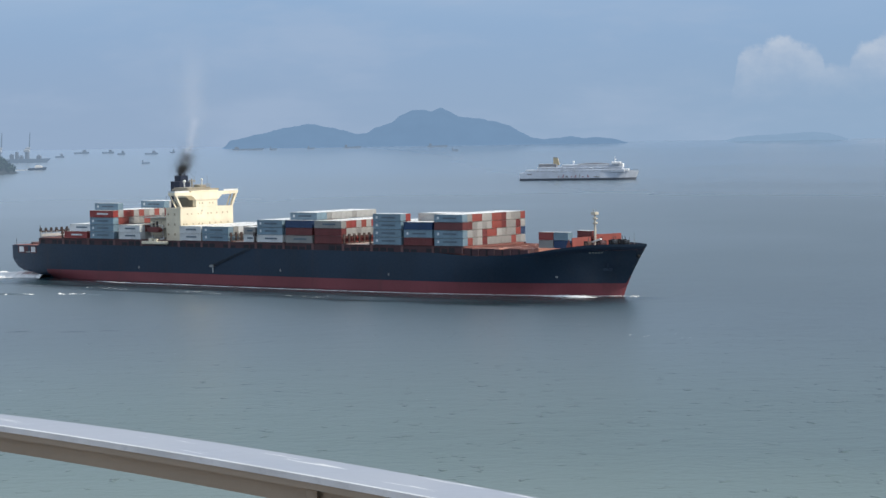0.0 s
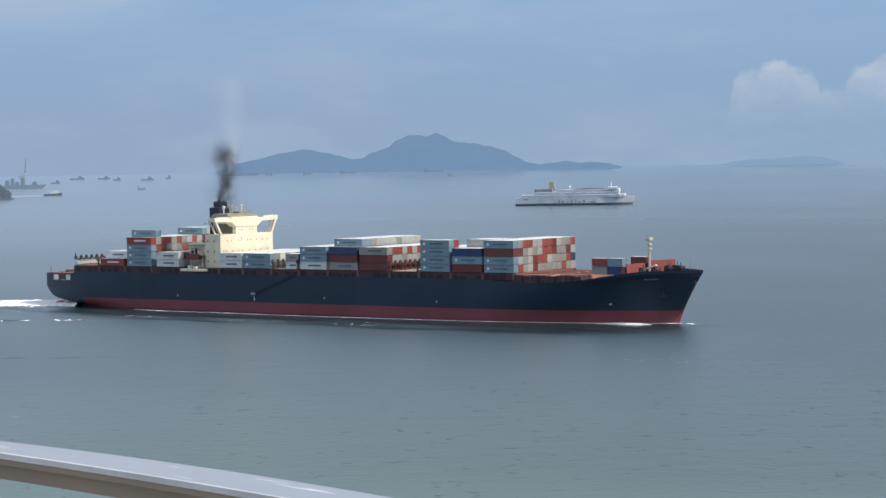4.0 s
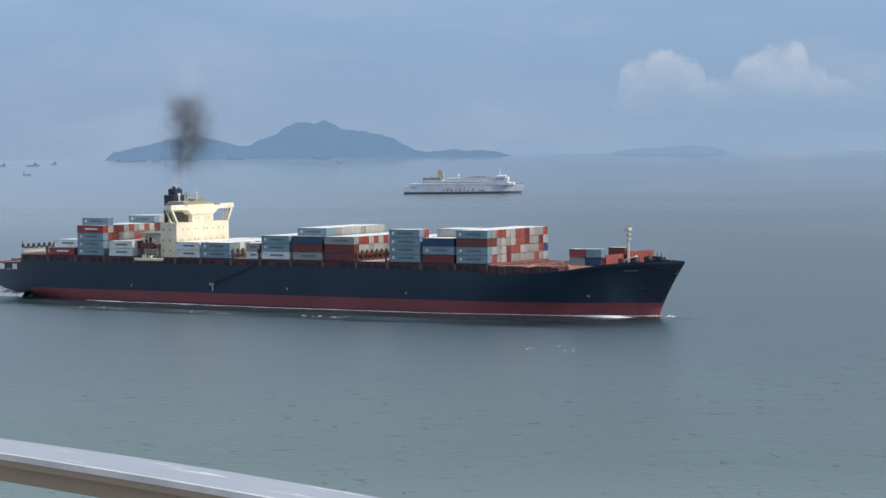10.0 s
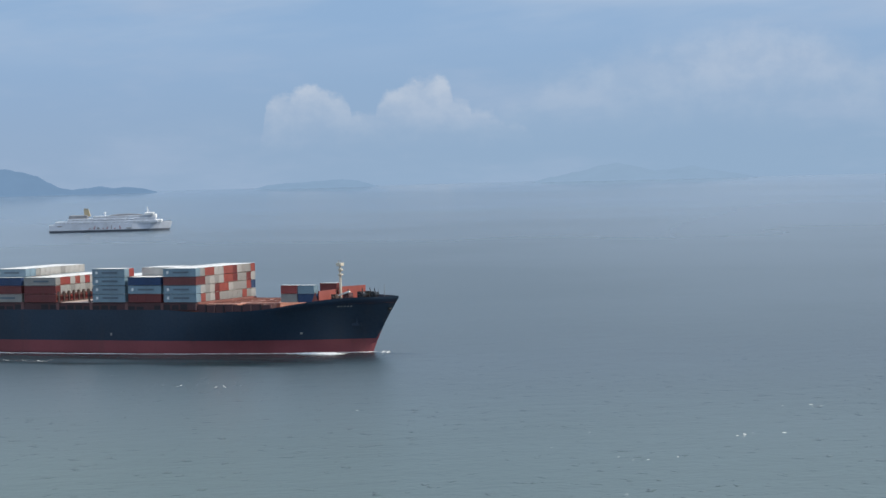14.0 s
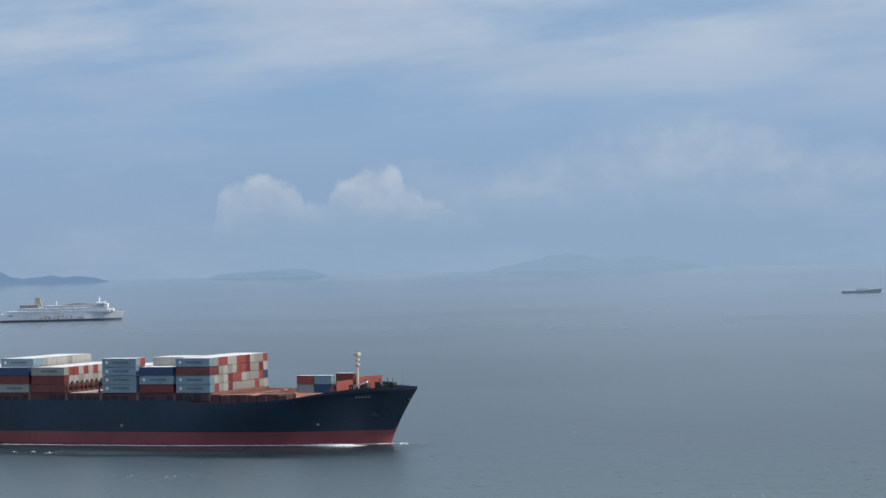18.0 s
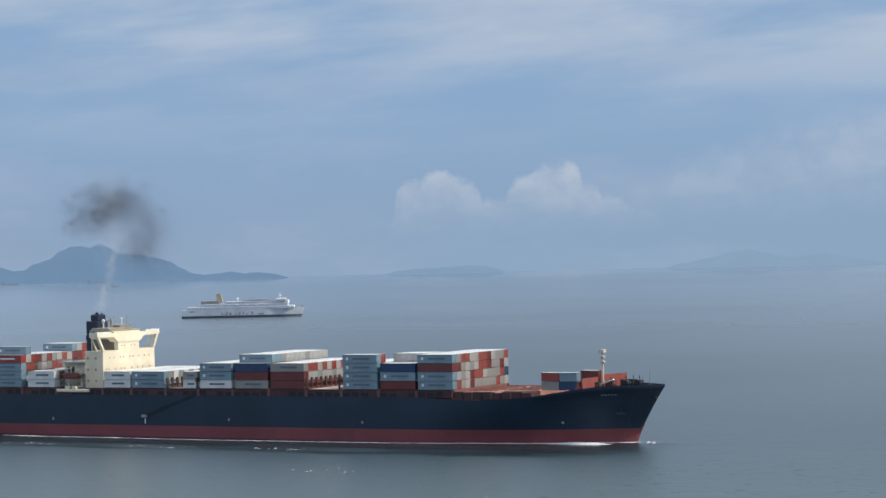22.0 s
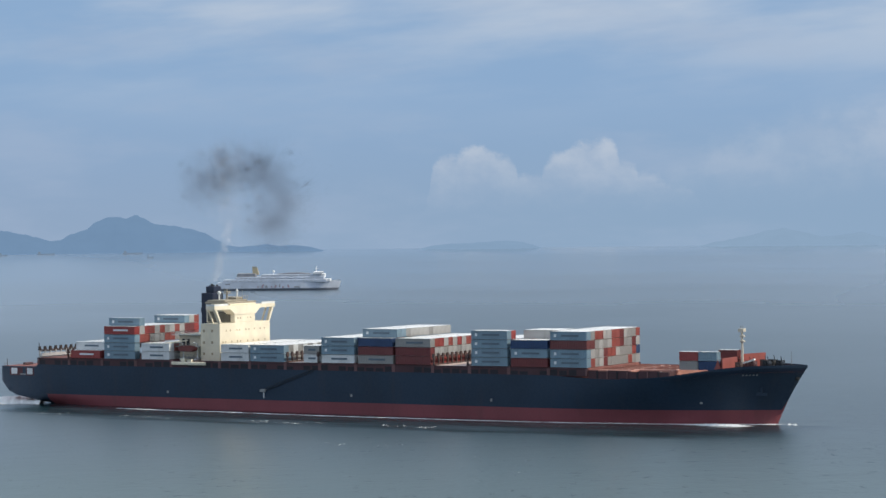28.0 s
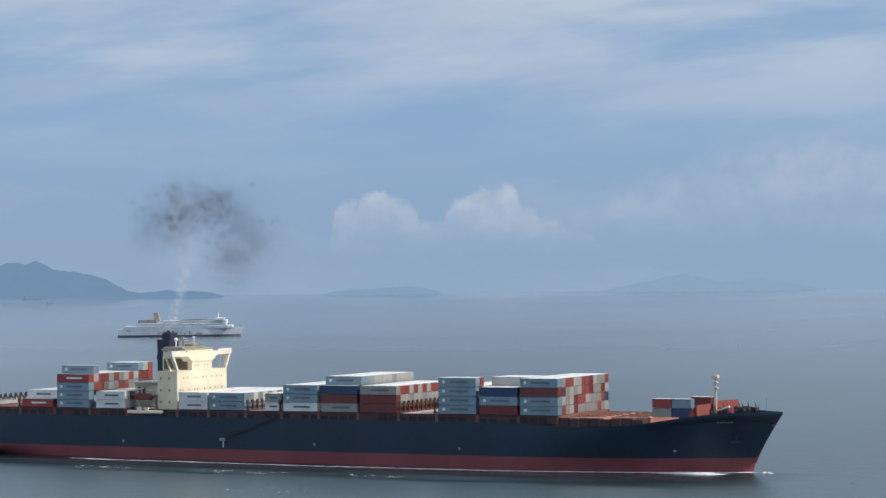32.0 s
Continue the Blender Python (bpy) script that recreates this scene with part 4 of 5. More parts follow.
def fore_deck():
    # bulwark that carries the side on up at the bow
    for sgn in (-1, 1):
        bm = bmesh.new()
        xs = [236, 242, 248, 253, 258, 263, 267, 271, 275, 278, 280.5, 282.4, 283.5]
        rows = []
        for x in xs:
            z = deck_z(x)
            w = max(0.05, half_width(x, z))
            h = 0.25 + 0.45 * smooth((x - 238) / 30)
            rows.append([bm.verts.new((x, sgn * w, z - 0.03)), bm.verts.new((x, sgn * (w + 0.12), z + h)), bm.verts.new((x, sgn * max(0.02, w - 0.12), z + h)), bm.verts.new((x, sgn * max(0.02, w - 0.2), z - 0.03))])
        for a, b in zip(rows, rows[1:]):
            for j in range(3):
                bm.faces.new((a[j], b[j], b[j + 1], a[j + 1]))
        bmesh.ops.recalc_face_normals(bm, faces=bm.faces)
        part("bow_bulwark", bm, NAVY, ship)
    # breakwater: two raked orange-red walls
    bw = new("breakwater")
    bw.parent = ship
    tagged(bw, "orange-red steel breakwater on the fore deck")
    for s in (-1, 1):
        bm = bmesh.new()
        x1 = 263.4 if s < 0 else 266.6
        prism(bm, [(263.4, s * 0.8), (x1, s * 11.0), (x1 + 0.3, s * 11.0), (263.7, s * 0.8)], 14.0, 17.9 + 0.3 * s, "z")
        for i in range(5):
            y = s * (1.6 + 2.3 * i)
            prism(bm, [(263.4, 14.0), (260.9, 14.0), (262.2, 17.2)], y - 0.06, y + 0.06)
        part("breakwater_wall", bm, BOX["orange"], bw)
    mast = new("fore_mast")
    mast.parent = ship
    tagged(mast, "cream foremast with a lamp platform")
    bm = bmesh.new()
    tube(bm, (264.8, -0.3, 14.0), (264.8, -0.3, 24.4), 0.42, 0.30, 10)
    part("mast_pole", bm, MASTC, mast)
    for x0, x1, y0, y1, z0, z1 in ((264.0, 265.6, -1.3, 0.7, 24.3, 25.2), (264.3, 265.5, -0.9, 0.3, 22.9, 23.4), (264.3, 265.5, -0.9, 0.3, 21.5, 22.0)):
        bm = bmesh.new()
        box(bm, x0, x1, y0, y1, z0, z1, 0, 0.08)
        part("lamp_platform", bm, MASTC, mast, "cream lamp platform")
    for y in (-1.1, 0.3):
        bm = bmesh.new()
        tube(bm, (264.8, y, 25.2), (264.8, y, 26.0), 0.10, seg=6)
        part("mast_lamp", bm, GREYST, mast)
    # windlasses, bollards, bow pole
    for x, y, mat in ((269.5, -4.2, COAM), (269.5, 4.0, GEAR), (273.0, -2.6, DARK), (272.4, 3.2, SOOT), (267.0, -7.2, GEAR), (276.0, -0.6, DARK), (266.0, 1.6, COAM)):
        bm = bmesh.new()
        z = deck_z(x) - 1.1
        tube(bm, (x, y - 1.1, z + 2.1), (x, y + 1.1, z + 2.1), 0.85, seg=12)
        tube(bm, (x, y - 2.0, z + 2.1), (x, y + 2.0, z + 2.1), 0.4, seg=10)
        box(bm, x - 0.7, x + 0.7, y - 1.5, y - 1.2, z, z + 3.1)
        box(bm, x - 0.7, x + 0.7, y + 1.2, y + 1.5, z, z + 2.9)
        tube(bm, (x + 1.2, y - 0.6, z), (x + 0.4, y - 0.6, z + 4.1), 0.12, seg=5)
        part("windlass", bm, mat, ship)
    bm = bmesh.new()
    prism(bm, [(267.2, 15.8), (271.0, 17.0), (270.8, 17.4), (267.0, 16.2)], -6.4, -5.6)
    part("deck_crate", bm, WHITE, ship, "white slanting cover on the fore deck")
    bm = bmesh.new()
    tube(bm, (279.0, 0, 15.0), (279.0, 0, 19.2), 0.12, 0.06, 6)
    tube(bm, (276.0, 2, 15.0), (276.0, 2, 17.6), 0.06, seg=5)
    part("bow_pole", bm, GREYST, ship)
    # anchors in their pockets
    for s in (-1, 1):
        an = new("anchor")
        an.parent = ship
        y = s * (half_width(272.5, 9.2) + 0.15)
        bm = bmesh.new()
        box(bm, 271.9, 272.5, y - 0.25, y + 0.25, 7.6, 10.6)
        box(bm, 270.7, 273.7, y - 0.35, y + 0.35, 7.3, 8.1)
        part("anchor_stock", bm, NAVY, an)
    # bow name, as plain pale bars
    for i in range(5):
        bm = bmesh.new()
        x = 268.4 + 0.80 * i
        y = -half_width(x + 0.3, 13.2) - 0.08
        box(bm, x, x + 0.62, y - 0.03, y + 0.10, 12.85, 13.25)
        part("bow_lettering", bm, GREYST, ship, "grey bar on the bow")
    bm = bmesh.new()
    x = 256.8
    box(bm, x - 0.35, x + 0.35, -half_width(x, 5.4) - 0.30, -half_width(x, 5.4) + 0.05, 5.1, 5.6)
    part("hull_mark", bm, GREYST, ship)
    bm = bmesh.new()
    ball(bm, (280.9, -0.6, 11.9), 0.6)
    part("fairlead", bm, SOOT, ship)


fore_deck()


# ---- broken water ----
def foam_material():
    m, n = material("foam")
    tc = n.add("ShaderNodeTexCoord").outputs["Object"]
    v = n.noise(tc, 0.8, 6.0, 0.65)
    c = n.mix(n.step(v, 0.3, 0.6), rgb(0.80, 0.82, 0.83), rgb(0.93, 0.94, 0.94))
    finish(n, c, 0.7, 0.0, v, 0.5, 0.2)
    return m


FOAM = foam_material()


def flecks(name, spots, label, seed, parent=None):
    """Many small low crests of foam, one mesh of stuff. spots: x, y, length, width, height."""
    rnd = random.Random(seed)
    verts, faces = [], []
    for x, y, a, b, h in spots:
        k, i0 = 9, len(verts)
        turn = rnd.uniform(-0.25, 0.25)
        for i in range(k):
            q = 2 * math.pi * i / k
            r = rnd.uniform(0.7, 1.2)
            dx, dy = a * r * math.cos(q), b * r * math.sin(q)
            verts.append((x + dx * math.cos(turn) - dy * math.sin(turn), y + dx * math.sin(turn) + dy * math.cos(turn), 0.015))
        verts.append((x, y, max(0.05, h)))
        faces += [(i0 + i, i0 + (i + 1) % k, i0 + k) for i in range(k)]
    me = bpy.data.meshes.new(name)
    me.from_pydata(verts, [], faces)
    me.materials.append(FOAM)
    ob = new(name, me)
    if parent:
        ob.parent = parent
        return tagged(ob, label, kind="stuff")
    return tagged(ob, label, "foam", kind="stuff")


def ship_foam():
    rnd = random.Random(9)
    spots = []
    # thin line along the side
    for i in range(520):
        x = 275 - 205 * rnd.random() ** 1.25
        w = half_width(x, 0.0)
        off = 0.3 + 6.0 * smooth((258 - x) / 120) * (1 - smooth((80 - x) / 60)) + 1.2 * noise.noise((x * 0.05, 2.0, 0.0))
        spots.append((x, -w - max(0.2, off) - rnd.uniform(0.0, 0.9), rnd.uniform(0.6, 2.6), rnd.uniform(0.06, 0.24), 0.10))
    # the second crest, farther out, breaking here and there
    for i in range(150):
        x = 30 + 165 * rnd.random()
        if noise.noise((x * 0.045, 7.0, 0.0)) + 0.25 * noise.noise((x * 0.3, 1.0, 0.0)) > -0.02:
            spots.append((x, -48.0 + 4.0 * noise.noise((x * 0.03, 4.0, 0.0)) + rnd.gauss(0, 1.6), rnd.uniform(0.4, 1.2), rnd.uniform(0.05, 0.11), 0.05))
    # bow wave
    for i in range(360):
        u = rnd.random()
        x = 270 - 22 * u
        w = half_width(x, 0.0)
        hump = smooth(u / 0.15) * (1 - smooth((u - 0.30) / 0.6))
        spots.append((x, -w - 0.4 - 6.0 * (1 - u) ** 1.4 - abs(rnd.gauss(0, 0.5 + 0.9 * hump)), rnd.uniform(0.6, 1.9), rnd.uniform(0.2, 0.6), 0.10 + rnd.uniform(0.15, 0.45) * hump))
    for i in range(6):
        spots.append((277 + rnd.uniform(0, 4), rnd.uniform(-2.5, 1.5), rnd.uniform(0.3, 0.8), rnd.uniform(0.15, 0.4), 0.2))
    # stern wash
    for i in range(240):
        u = rnd.random() ** 1.4
        spots.append((30 - 120 * u, rnd.gauss(-6 - 60 * u, 4.0 + 9 * u), rnd.uniform(0.6, 2.4), rnd.uniform(0.15, 0.5), rnd.uniform(0.04, 0.15)))
    for i in range(1100):
        u = rnd.random()
        spots.append((22 - 122 * u + rnd.gauss(0, 4.0), -4.0 - 108 * u + rnd.gauss(0, 6.0 + 3 * u), rnd.uniform(0.8, 2.8), rnd.uniform(0.5, 1.4), rnd.uniform(0.2, 0.6)))
    ob = flecks("wake_foam", spots, "white foam of the bow wave and stern wash", 5)
    # added sheet along the side, darkened for the hull's reflection
    bm = bmesh.new()
    rows = [[bm.verts.new((x, y, 0.02)) for y in (max(-16.5, 0.4 - half_width(x, 0.0)) if 40 < x < 274 else -2.0, -60.0, -110.0)] for x in range(-10, 301, 10)]
    for a, b in zip(rows, rows[1:]):
        for j in range(2):
            bm.faces.new((a[j + 1], b[j + 1], b[j], a[j]))
    calm = part("smooth_water", bm, REFLECTION, ob, "smooth dark sheet for the hull's reflection")
    tagged(calm, kind="stuff")
    # the solid white sheet that spreads from the quarter, ragged along both edges
    verts, faces = [], []
    far, near = ((20.0, 5.0), (-10, 0), (-35, -20), (-71, -56), (-119, -104)), ((37.0, -20.0), (16, -31), (-7, -50), (-42, -83), (-90, -129))
    steps, across = 90, 7
    for i in range(steps + 1):
        u = 4 * i / steps
        k = min(3, int(u))
        p, q = Vector(far[k]).lerp(Vector(far[k + 1]), u - k), Vector(near[k]).lerp(Vector(near[k + 1]), u - k)
        a, b = rnd.uniform(0, 0.12), 1 - rnd.uniform(0, 0.14)
        for j in range(across + 1):
            v = p.lerp(q, a + (b - a) * j / across)
            verts.append((v.x, v.y, 0.04 + (0.55 + 1.5 * math.exp(-1.1 * u)) * math.sin(math.pi * j / across) * rnd.uniform(0.5, 1.0)))
        if i:
            o = (i - 1) * (across + 1)
            faces += [(o + j, o + j + 1, o + j + across + 2, o + j + across + 1) for j in range(across)]
    me = bpy.data.meshes.new("foam_sheet")
    me.from_pydata(verts, [], faces)
    me.materials.append(FOAM)
    sheet = new("foam_sheet", me)
    sheet.parent = ob
    tagged(sheet, "flat white sheet of churned foam", kind="stuff")
    return ob


wake = ship_foam()


def lengthen(root, x0, k):
    """The plan above is drawn on a shorter hull: draw it out lengthways about x0."""
    done = set()
    for ob in (root, *root.children_recursive):
        if ob.type != "MESH":
            continue
        at = ob.location.x if ob.location.length else None
        if at is not None:
            ob.location.x = x0 + (at - x0) * k
        if ob.data.name not in done:
            done.add(ob.data.name)
            c = x0 if at is None else 0.0
            ob.data.transform(Matrix.Translation((c, 0, 0)) @ Matrix.Diagonal((k, 1, 1, 1)) @ Matrix.Translation((-c, 0, 0)))


lengthen(ship, 60.0, 1.0035)
lengthen(wake, 60.0, 1.0035)


def sea_flecks():
    rnd = random.Random(21)
    spots = []
    for i in range(34):
        x, y = rnd.uniform(-120, 330), rnd.uniform(330, 900)
        spots.append((x, y, rnd.uniform(0.12, 0.32), rnd.uniform(0.06, 0.15), 0.08))
    for cx, cy, k in ((54, 632, 5), (60, 624, 4), (150, 470, 6), (120, 440, 4), (175, 520, 5)):
        for i in range(k):
            spots.append((cx + rnd.gauss(0, 3.4), cy + rnd.gauss(0, 2.0), rnd.uniform(0.15, 0.5), rnd.uniform(0.06, 0.16), 0.08))
    # an old crest, breaking up
    for i in range(70):
        u = rnd.random()
        if math.sin(u * 37) > -0.2:
            spots.append((-215 + 106 * u, 826 - 11 * u + rnd.gauss(0, 1.2), rnd.uniform(0.5, 1.8), rnd.uniform(0.2, 0.6), 0.25))
    flecks("sea_foam_flecks", spots, "scattered white flecks on the sea", 6)


sea_flecks()


def old_crests():
    """Low dark swells left by ships that passed before."""
    rnd = random.Random(3)
    for x0, y0, x1, y1, h in ((-151, 823, -134, 815, 0.5), (-122, 814, -110, 810, 0.4), (-118, 671, -110, 670.5, 0.28), (-104, 668.5, -95, 668, 0.25), (-93, 671, -86, 669, 0.22)):
        bm = bmesh.new()
        rows = []
        for i in range(25):
            u = i / 24
            x, y = x0 + (x1 - x0) * u, y0 + (y1 - y0) * u + rnd.uniform(-0.3, 0.3)
            top = h * math.sin(math.pi * u) ** 0.6 * rnd.uniform(0.75, 1.0)
            w = 1.1 + 0.5 * rnd.random()
            rows.append([bm.verts.new(p) for p in ((x, y - w, -0.03), (x, y - 0.35 * w, top * 0.6), (x, y, top), (x, y + 2.2 * w, -0.03))])
        for a, b in zip(rows, rows[1:]):
            for j in range(3):
                bm.faces.new((a[j], b[j], b[j + 1], a[j + 1])).smooth = True
        tagged(new("swell_crest", mesh_of(bm, "swell_crest", SEA)), "low dark swell crest on the sea", "wave", kind="structure")


old_crests()


# ---- the ferry: x forward, y to port ----
def ferry():
    fr = thing("ferry", "white passenger ferry with a yellow funnel, far across the water", "ferry")
    L = 52.0
    bm = bmesh.new()
    xs = [-L, -L + 0.5, -40, -20, 0, 20, 34, 42, 47, 50, 52]
    zs = [-1.0, 1.9, 4.4, 7.4]
    cols = []
    for sgn in (-1, 1):
        side = []
        for x in xs:
            w = 9.5
            if x > 20:
                w *= 1 - ((x - 20) / 32.2) ** 2.2
            side.append([bm.verts.new((x + (0.35 * (z - 1) if x > 40 else 0) - (0 if x > -45 else 0), sgn * w * (0.86 if z < 0 else 1), z + (1.0 if z > 7 and x > 36 else 0))) for z in zs])
        cols.append(side)
        for i in range(len(xs) - 1):
            for j in range(3):
                q = (side[i][j], side[i + 1][j], side[i + 1][j + 1], side[i][j + 1])
                bm.faces.new(q if sgn < 0 else q[::-1]).material_index = 1 if j == 0 else 0
    a, b = cols
    for j in range(3):
        bm.faces.new((a[0][j], a[0][j + 1], b[0][j + 1], b[0][j])).material_index = 1 if j == 0 else 0
    for i in range(len(xs) - 1):
        bm.faces.new((a[i][3], a[i + 1][3], b[i + 1][3], b[i][3]))
    bmesh.ops.remove_doubles(bm, verts=bm.verts, dist=0.01)
    bmesh.ops.recalc_face_normals(bm, faces=bm.faces)
    part("hull", bm, [FERRYW, FERRYB], fr, "white hull with a dark waterline band")
    for name, x0, x1, w, z0, z1, mat in (("lower_deckhouse", -47, 42, 9.2, 7.4, 10.2, FERRYW), ("upper_deckhouse", -36, 40, 8.6, 10.2, 12.8, FERRYW), ("top_deckhouse", -14, 37, 8.0, 12.8, 14.9, FERRYW), ("bridge", 30.5, 38.5, 8.8, 14.9, 17.2, FERRYL), ("after_shelter", -35, -19, 7.5, 12.8, 16.0, FERRYD), ("fore_deckhouse", 40, 45.5, 6.0, 8.0, 10.4, FERRYL), ("bridge_front", 37.2, 40.6, 8.3, 12.0, 15.6, FERRYL)):
        bm = bmesh.new()
        box(bm, x0, x1, -w, w, z0, z1, 0, 0.25)
        part(name, bm, mat, fr)
    fn = new("funnel")
    fn.parent = fr
    tagged(fn, "pale yellow funnel with a dark top")
    bm = bmesh.new()
    prism(bm, [(-22, 14.8), (-16.5, 14.8), (-18.2, 21.2), (-22.2, 21.6)], -2.6, 2.6)
    part("casing", bm, YELLOW, fn)
    bm = bmesh.new()
    prism(bm, [(-22.25, 21.6), (-18.15, 21.2), (-18.3, 22.2), (-22.3, 22.6)], -2.5, 2.5)
    part("funnel_top", bm, GREYST, fn)
    bm = bmesh.new()
    tube(bm, (33, 0, 17.2), (33, 0, 22.5), 0.35, 0.2, 8)
    box(bm, 32.2, 34.4, -2.2, 2.2, 19.4, 19.7)
    part("mast", bm, FERRYL, fr)
    bm = bmesh.new()
    tube(bm, (-4, 0, 14.9), (-4, 0, 17.0), 0.3, seg=6)
    ball(bm, (-4, 0, 17.6), 1.1)
    part("dome", bm, FERRYL, fr, "white satellite dome")
    bm = bmesh.new()
    for i in range(9):
        x0 = 0.5 + 3.1 * i
        u = abs(i - 4) / 4.5
        box(bm, x0, x0 + 3.1, -6.5, 6.5, 14.9, 15.4 + 1.1 * (1 - u * u))
    part("awning", bm, FERRYD, fr, "grey arched awning over the top deck")
    # window bands, broken into panes
    for z, x0, x1, w in ((8.7, -44, 38, 9.2), (11.4, -32, 36, 8.6), (13.8, -10, 33, 8.0)):
        for i in range(int((x1 - x0) / 3.6)):
            x = x0 + 3.6 * i
            bm = bmesh.new()
            box(bm, x, x + 2.3, -w - 0.05, -w + 0.1, z - 0.30, z + 0.30)
            part("window", bm, FERRYG, fr)
    bm = bmesh.new()
    box(bm, 38.3, 38.6, -7.6, 7.6, 15.6, 16.6)
    part("bridge_window", bm, GLASS, fr)
    # painted mark along the side, as plain blocks
    for i, (x, w, h, lean) in enumerate(((-17.5, 1.0, 1.6, 0.3), (-14.0, 1.6, 3.0, 0.9), (-10.6, 2.6, 2.0, -0.5), (-6.0, 1.2, 1.4, 0.2), (-3.0, 1.8, 2.4, 0.8), (1.2, 1.0, 3.6, 0.5), (3.6, 2.2, 1.2, 0.2), (8.8, 1.6, 2.8, -0.6), (14.0, 4.5, 1.1, 0.0))):
        bm = bmesh.new()
        prism(bm, [(x, 2.5), (x + w, 2.5), (x + w * 0.8 + lean, 2.5 + h), (x + w * 0.25 + lean, 2.5 + h)], -9.515, -9.44)
        part("hull_emblem", bm, FERRYD if i % 3 == 2 else REDMARK, fr, "grey painted patch on the hull" if i % 3 == 2 else "muted red painted patch on the hull")
    for x, z, a in ((-45, 6.0, 4.2), (16, 2.9, 3.6)):
        bm = bmesh.new()
        box(bm, x, x + a, -9.56, -9.42, z - 0.6, z + 0.6)
        part("side_port", bm, FERRYD, fr, "grey side opening")
    for i in range(5):
        x = -12 + 8.0 * i
        bm = bmesh.new()
        ball(bm, (0, 0, 0), 1.0, seg=10)
        bmesh.ops.scale(bm, vec=(2.2, 0.35, 0.55), verts=bm.verts)
        part("lifeboat", bm, FERRYW, fr, "white lifeboat", m=pose(x, -8.75, 11.6))
    # shade under the bow's flare put in as grey, on the low bulwark round it
    bm = bmesh.new()
    prism(bm, [(33, 7.6), (44, 8.5), (53.5, 9.6), (53.2, 8.9), (44, 8.0), (33, 7.2)], -0.25, 0.25)
    part("bow_bulwark", bm, FERRYD, fr, "bow bulwark, grey for the shade at the bow")
    for ob in fr.children_recursive:
        ob.location.x *= 0.962
        ob.location.z = 2.0 + (ob.location.z - 2.0) * 0.88 if ob.location.z > 2 else ob.location.z
        if ob.type == "MESH":
            for v in ob.data.vertices:
                v.co.x *= 0.962
                if v.co.z > 2.0:
                    v.co.z = 2.0 + (v.co.z - 2.0) * 0.88
    return fr


# ferry colours carry the haze: bluish white, little contrast
FERRYW = paint("ferry_white", (0.55, 0.60, 0.69), 0.5, (0.40, 0.40, 0.42), 0.15, 0.2)
# the ferry's white again, brightened for the sun on its bow faces
FERRYL = paint("ferry_bright_white", (0.82, 0.83, 0.86), 0.45, (0.6, 0.6, 0.6), 0.1, 0.3)
FERRYG = paint("ferry_window_grey", (0.46, 0.49, 0.54), 0.4, (0.3, 0.3, 0.3), 0.1, 0.3)
FERRYD = paint("ferry_grey", (0.27, 0.28, 0.31), 0.6, (0.2, 0.15, 0.12), 0.2, 0.3)
FERRYB = paint("ferry_dark_band", (0.15, 0.17, 0.21), 0.5, (0.1, 0.1, 0.1), 0.2, 0.3)
the_ferry = ferry()


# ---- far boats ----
# far boats' paints: each has haze mixed in as emission
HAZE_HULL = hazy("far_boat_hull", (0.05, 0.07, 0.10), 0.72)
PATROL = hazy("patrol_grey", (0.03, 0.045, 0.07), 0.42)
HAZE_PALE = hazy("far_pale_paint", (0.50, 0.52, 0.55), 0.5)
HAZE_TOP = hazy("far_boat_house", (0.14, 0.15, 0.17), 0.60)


def boat_hull(bm, length, beam, depth, sheer=0.4, mi=0, rake=0.06):
    n = 9
    rows = []
    for i in range(n):
        u = i / (n - 1)
        x = -length / 2 + length * u
        w = beam / 2 * (1 - max(0.0, (u - 0.55) / 0.45) ** 2 * 0.97)
        top = depth * (1 + sheer * max(0.0, u - 0.35) ** 1.5 * 2)
        over = rake * length * max(0.0, (u - 0.6) / 0.4) ** 2
        rows.append([bm.verts.new(p) for p in ((x + over, -w, top), (x, -w * 0.75, -0.5), (x, w * 0.75, -0.5), (x + over, w, top))])
    for a, b in zip(rows, rows[1:]):
        for j in range(4):
            bm.faces.new((a[j], b[j], b[(j + 1) % 4], a[(j + 1) % 4])).material_index = mi
    bm.faces.new(rows[0])
    bm.faces.new(rows[-1][::-1])
    bmesh.ops.recalc_face_normals(bm, faces=bm.faces)


def small_boat(name, x, y, turn, length, beam, depth, house, label, category, group="", masts=1, mats=None, sheer=0.4):
    """A workboat far off: hull, wheelhouse, mast. house: where it stands along the length, its length and height."""
    hm, tm = mats or (HAZE_HULL, HAZE_TOP)
    b = thing(name, label, category, group, m=pose(x, y, lift(math.hypot(x, y)), 0, 0, turn))
    bm = bmesh.new()
    boat_hull(bm, length, beam, depth, sheer)
    part("hull", bm, hm, b)
    for at, hl, hh in house:
        bm = bmesh.new()
        c = at * length
        box(bm, c - hl / 2, c + hl / 2, -beam * 0.33, beam * 0.33, depth * 0.9, depth + hh, 0, 0.15)
        box(bm, c - hl * 0.3, c + hl * 0.3, -beam * 0.26, beam * 0.26, depth + hh, depth + hh * 1.45)
        part("wheelhouse", bm, tm, b)
    for k in range(masts):
        bm = bmesh.new()
        c = house[0][0] * length + (k - 0.5) * length * 0.25
        tube(bm, (c, 0, depth), (c, 0, depth + house[0][2] * 1.7), 0.25, 0.12, 6)
        part("mast", bm, hm, b)
    return b


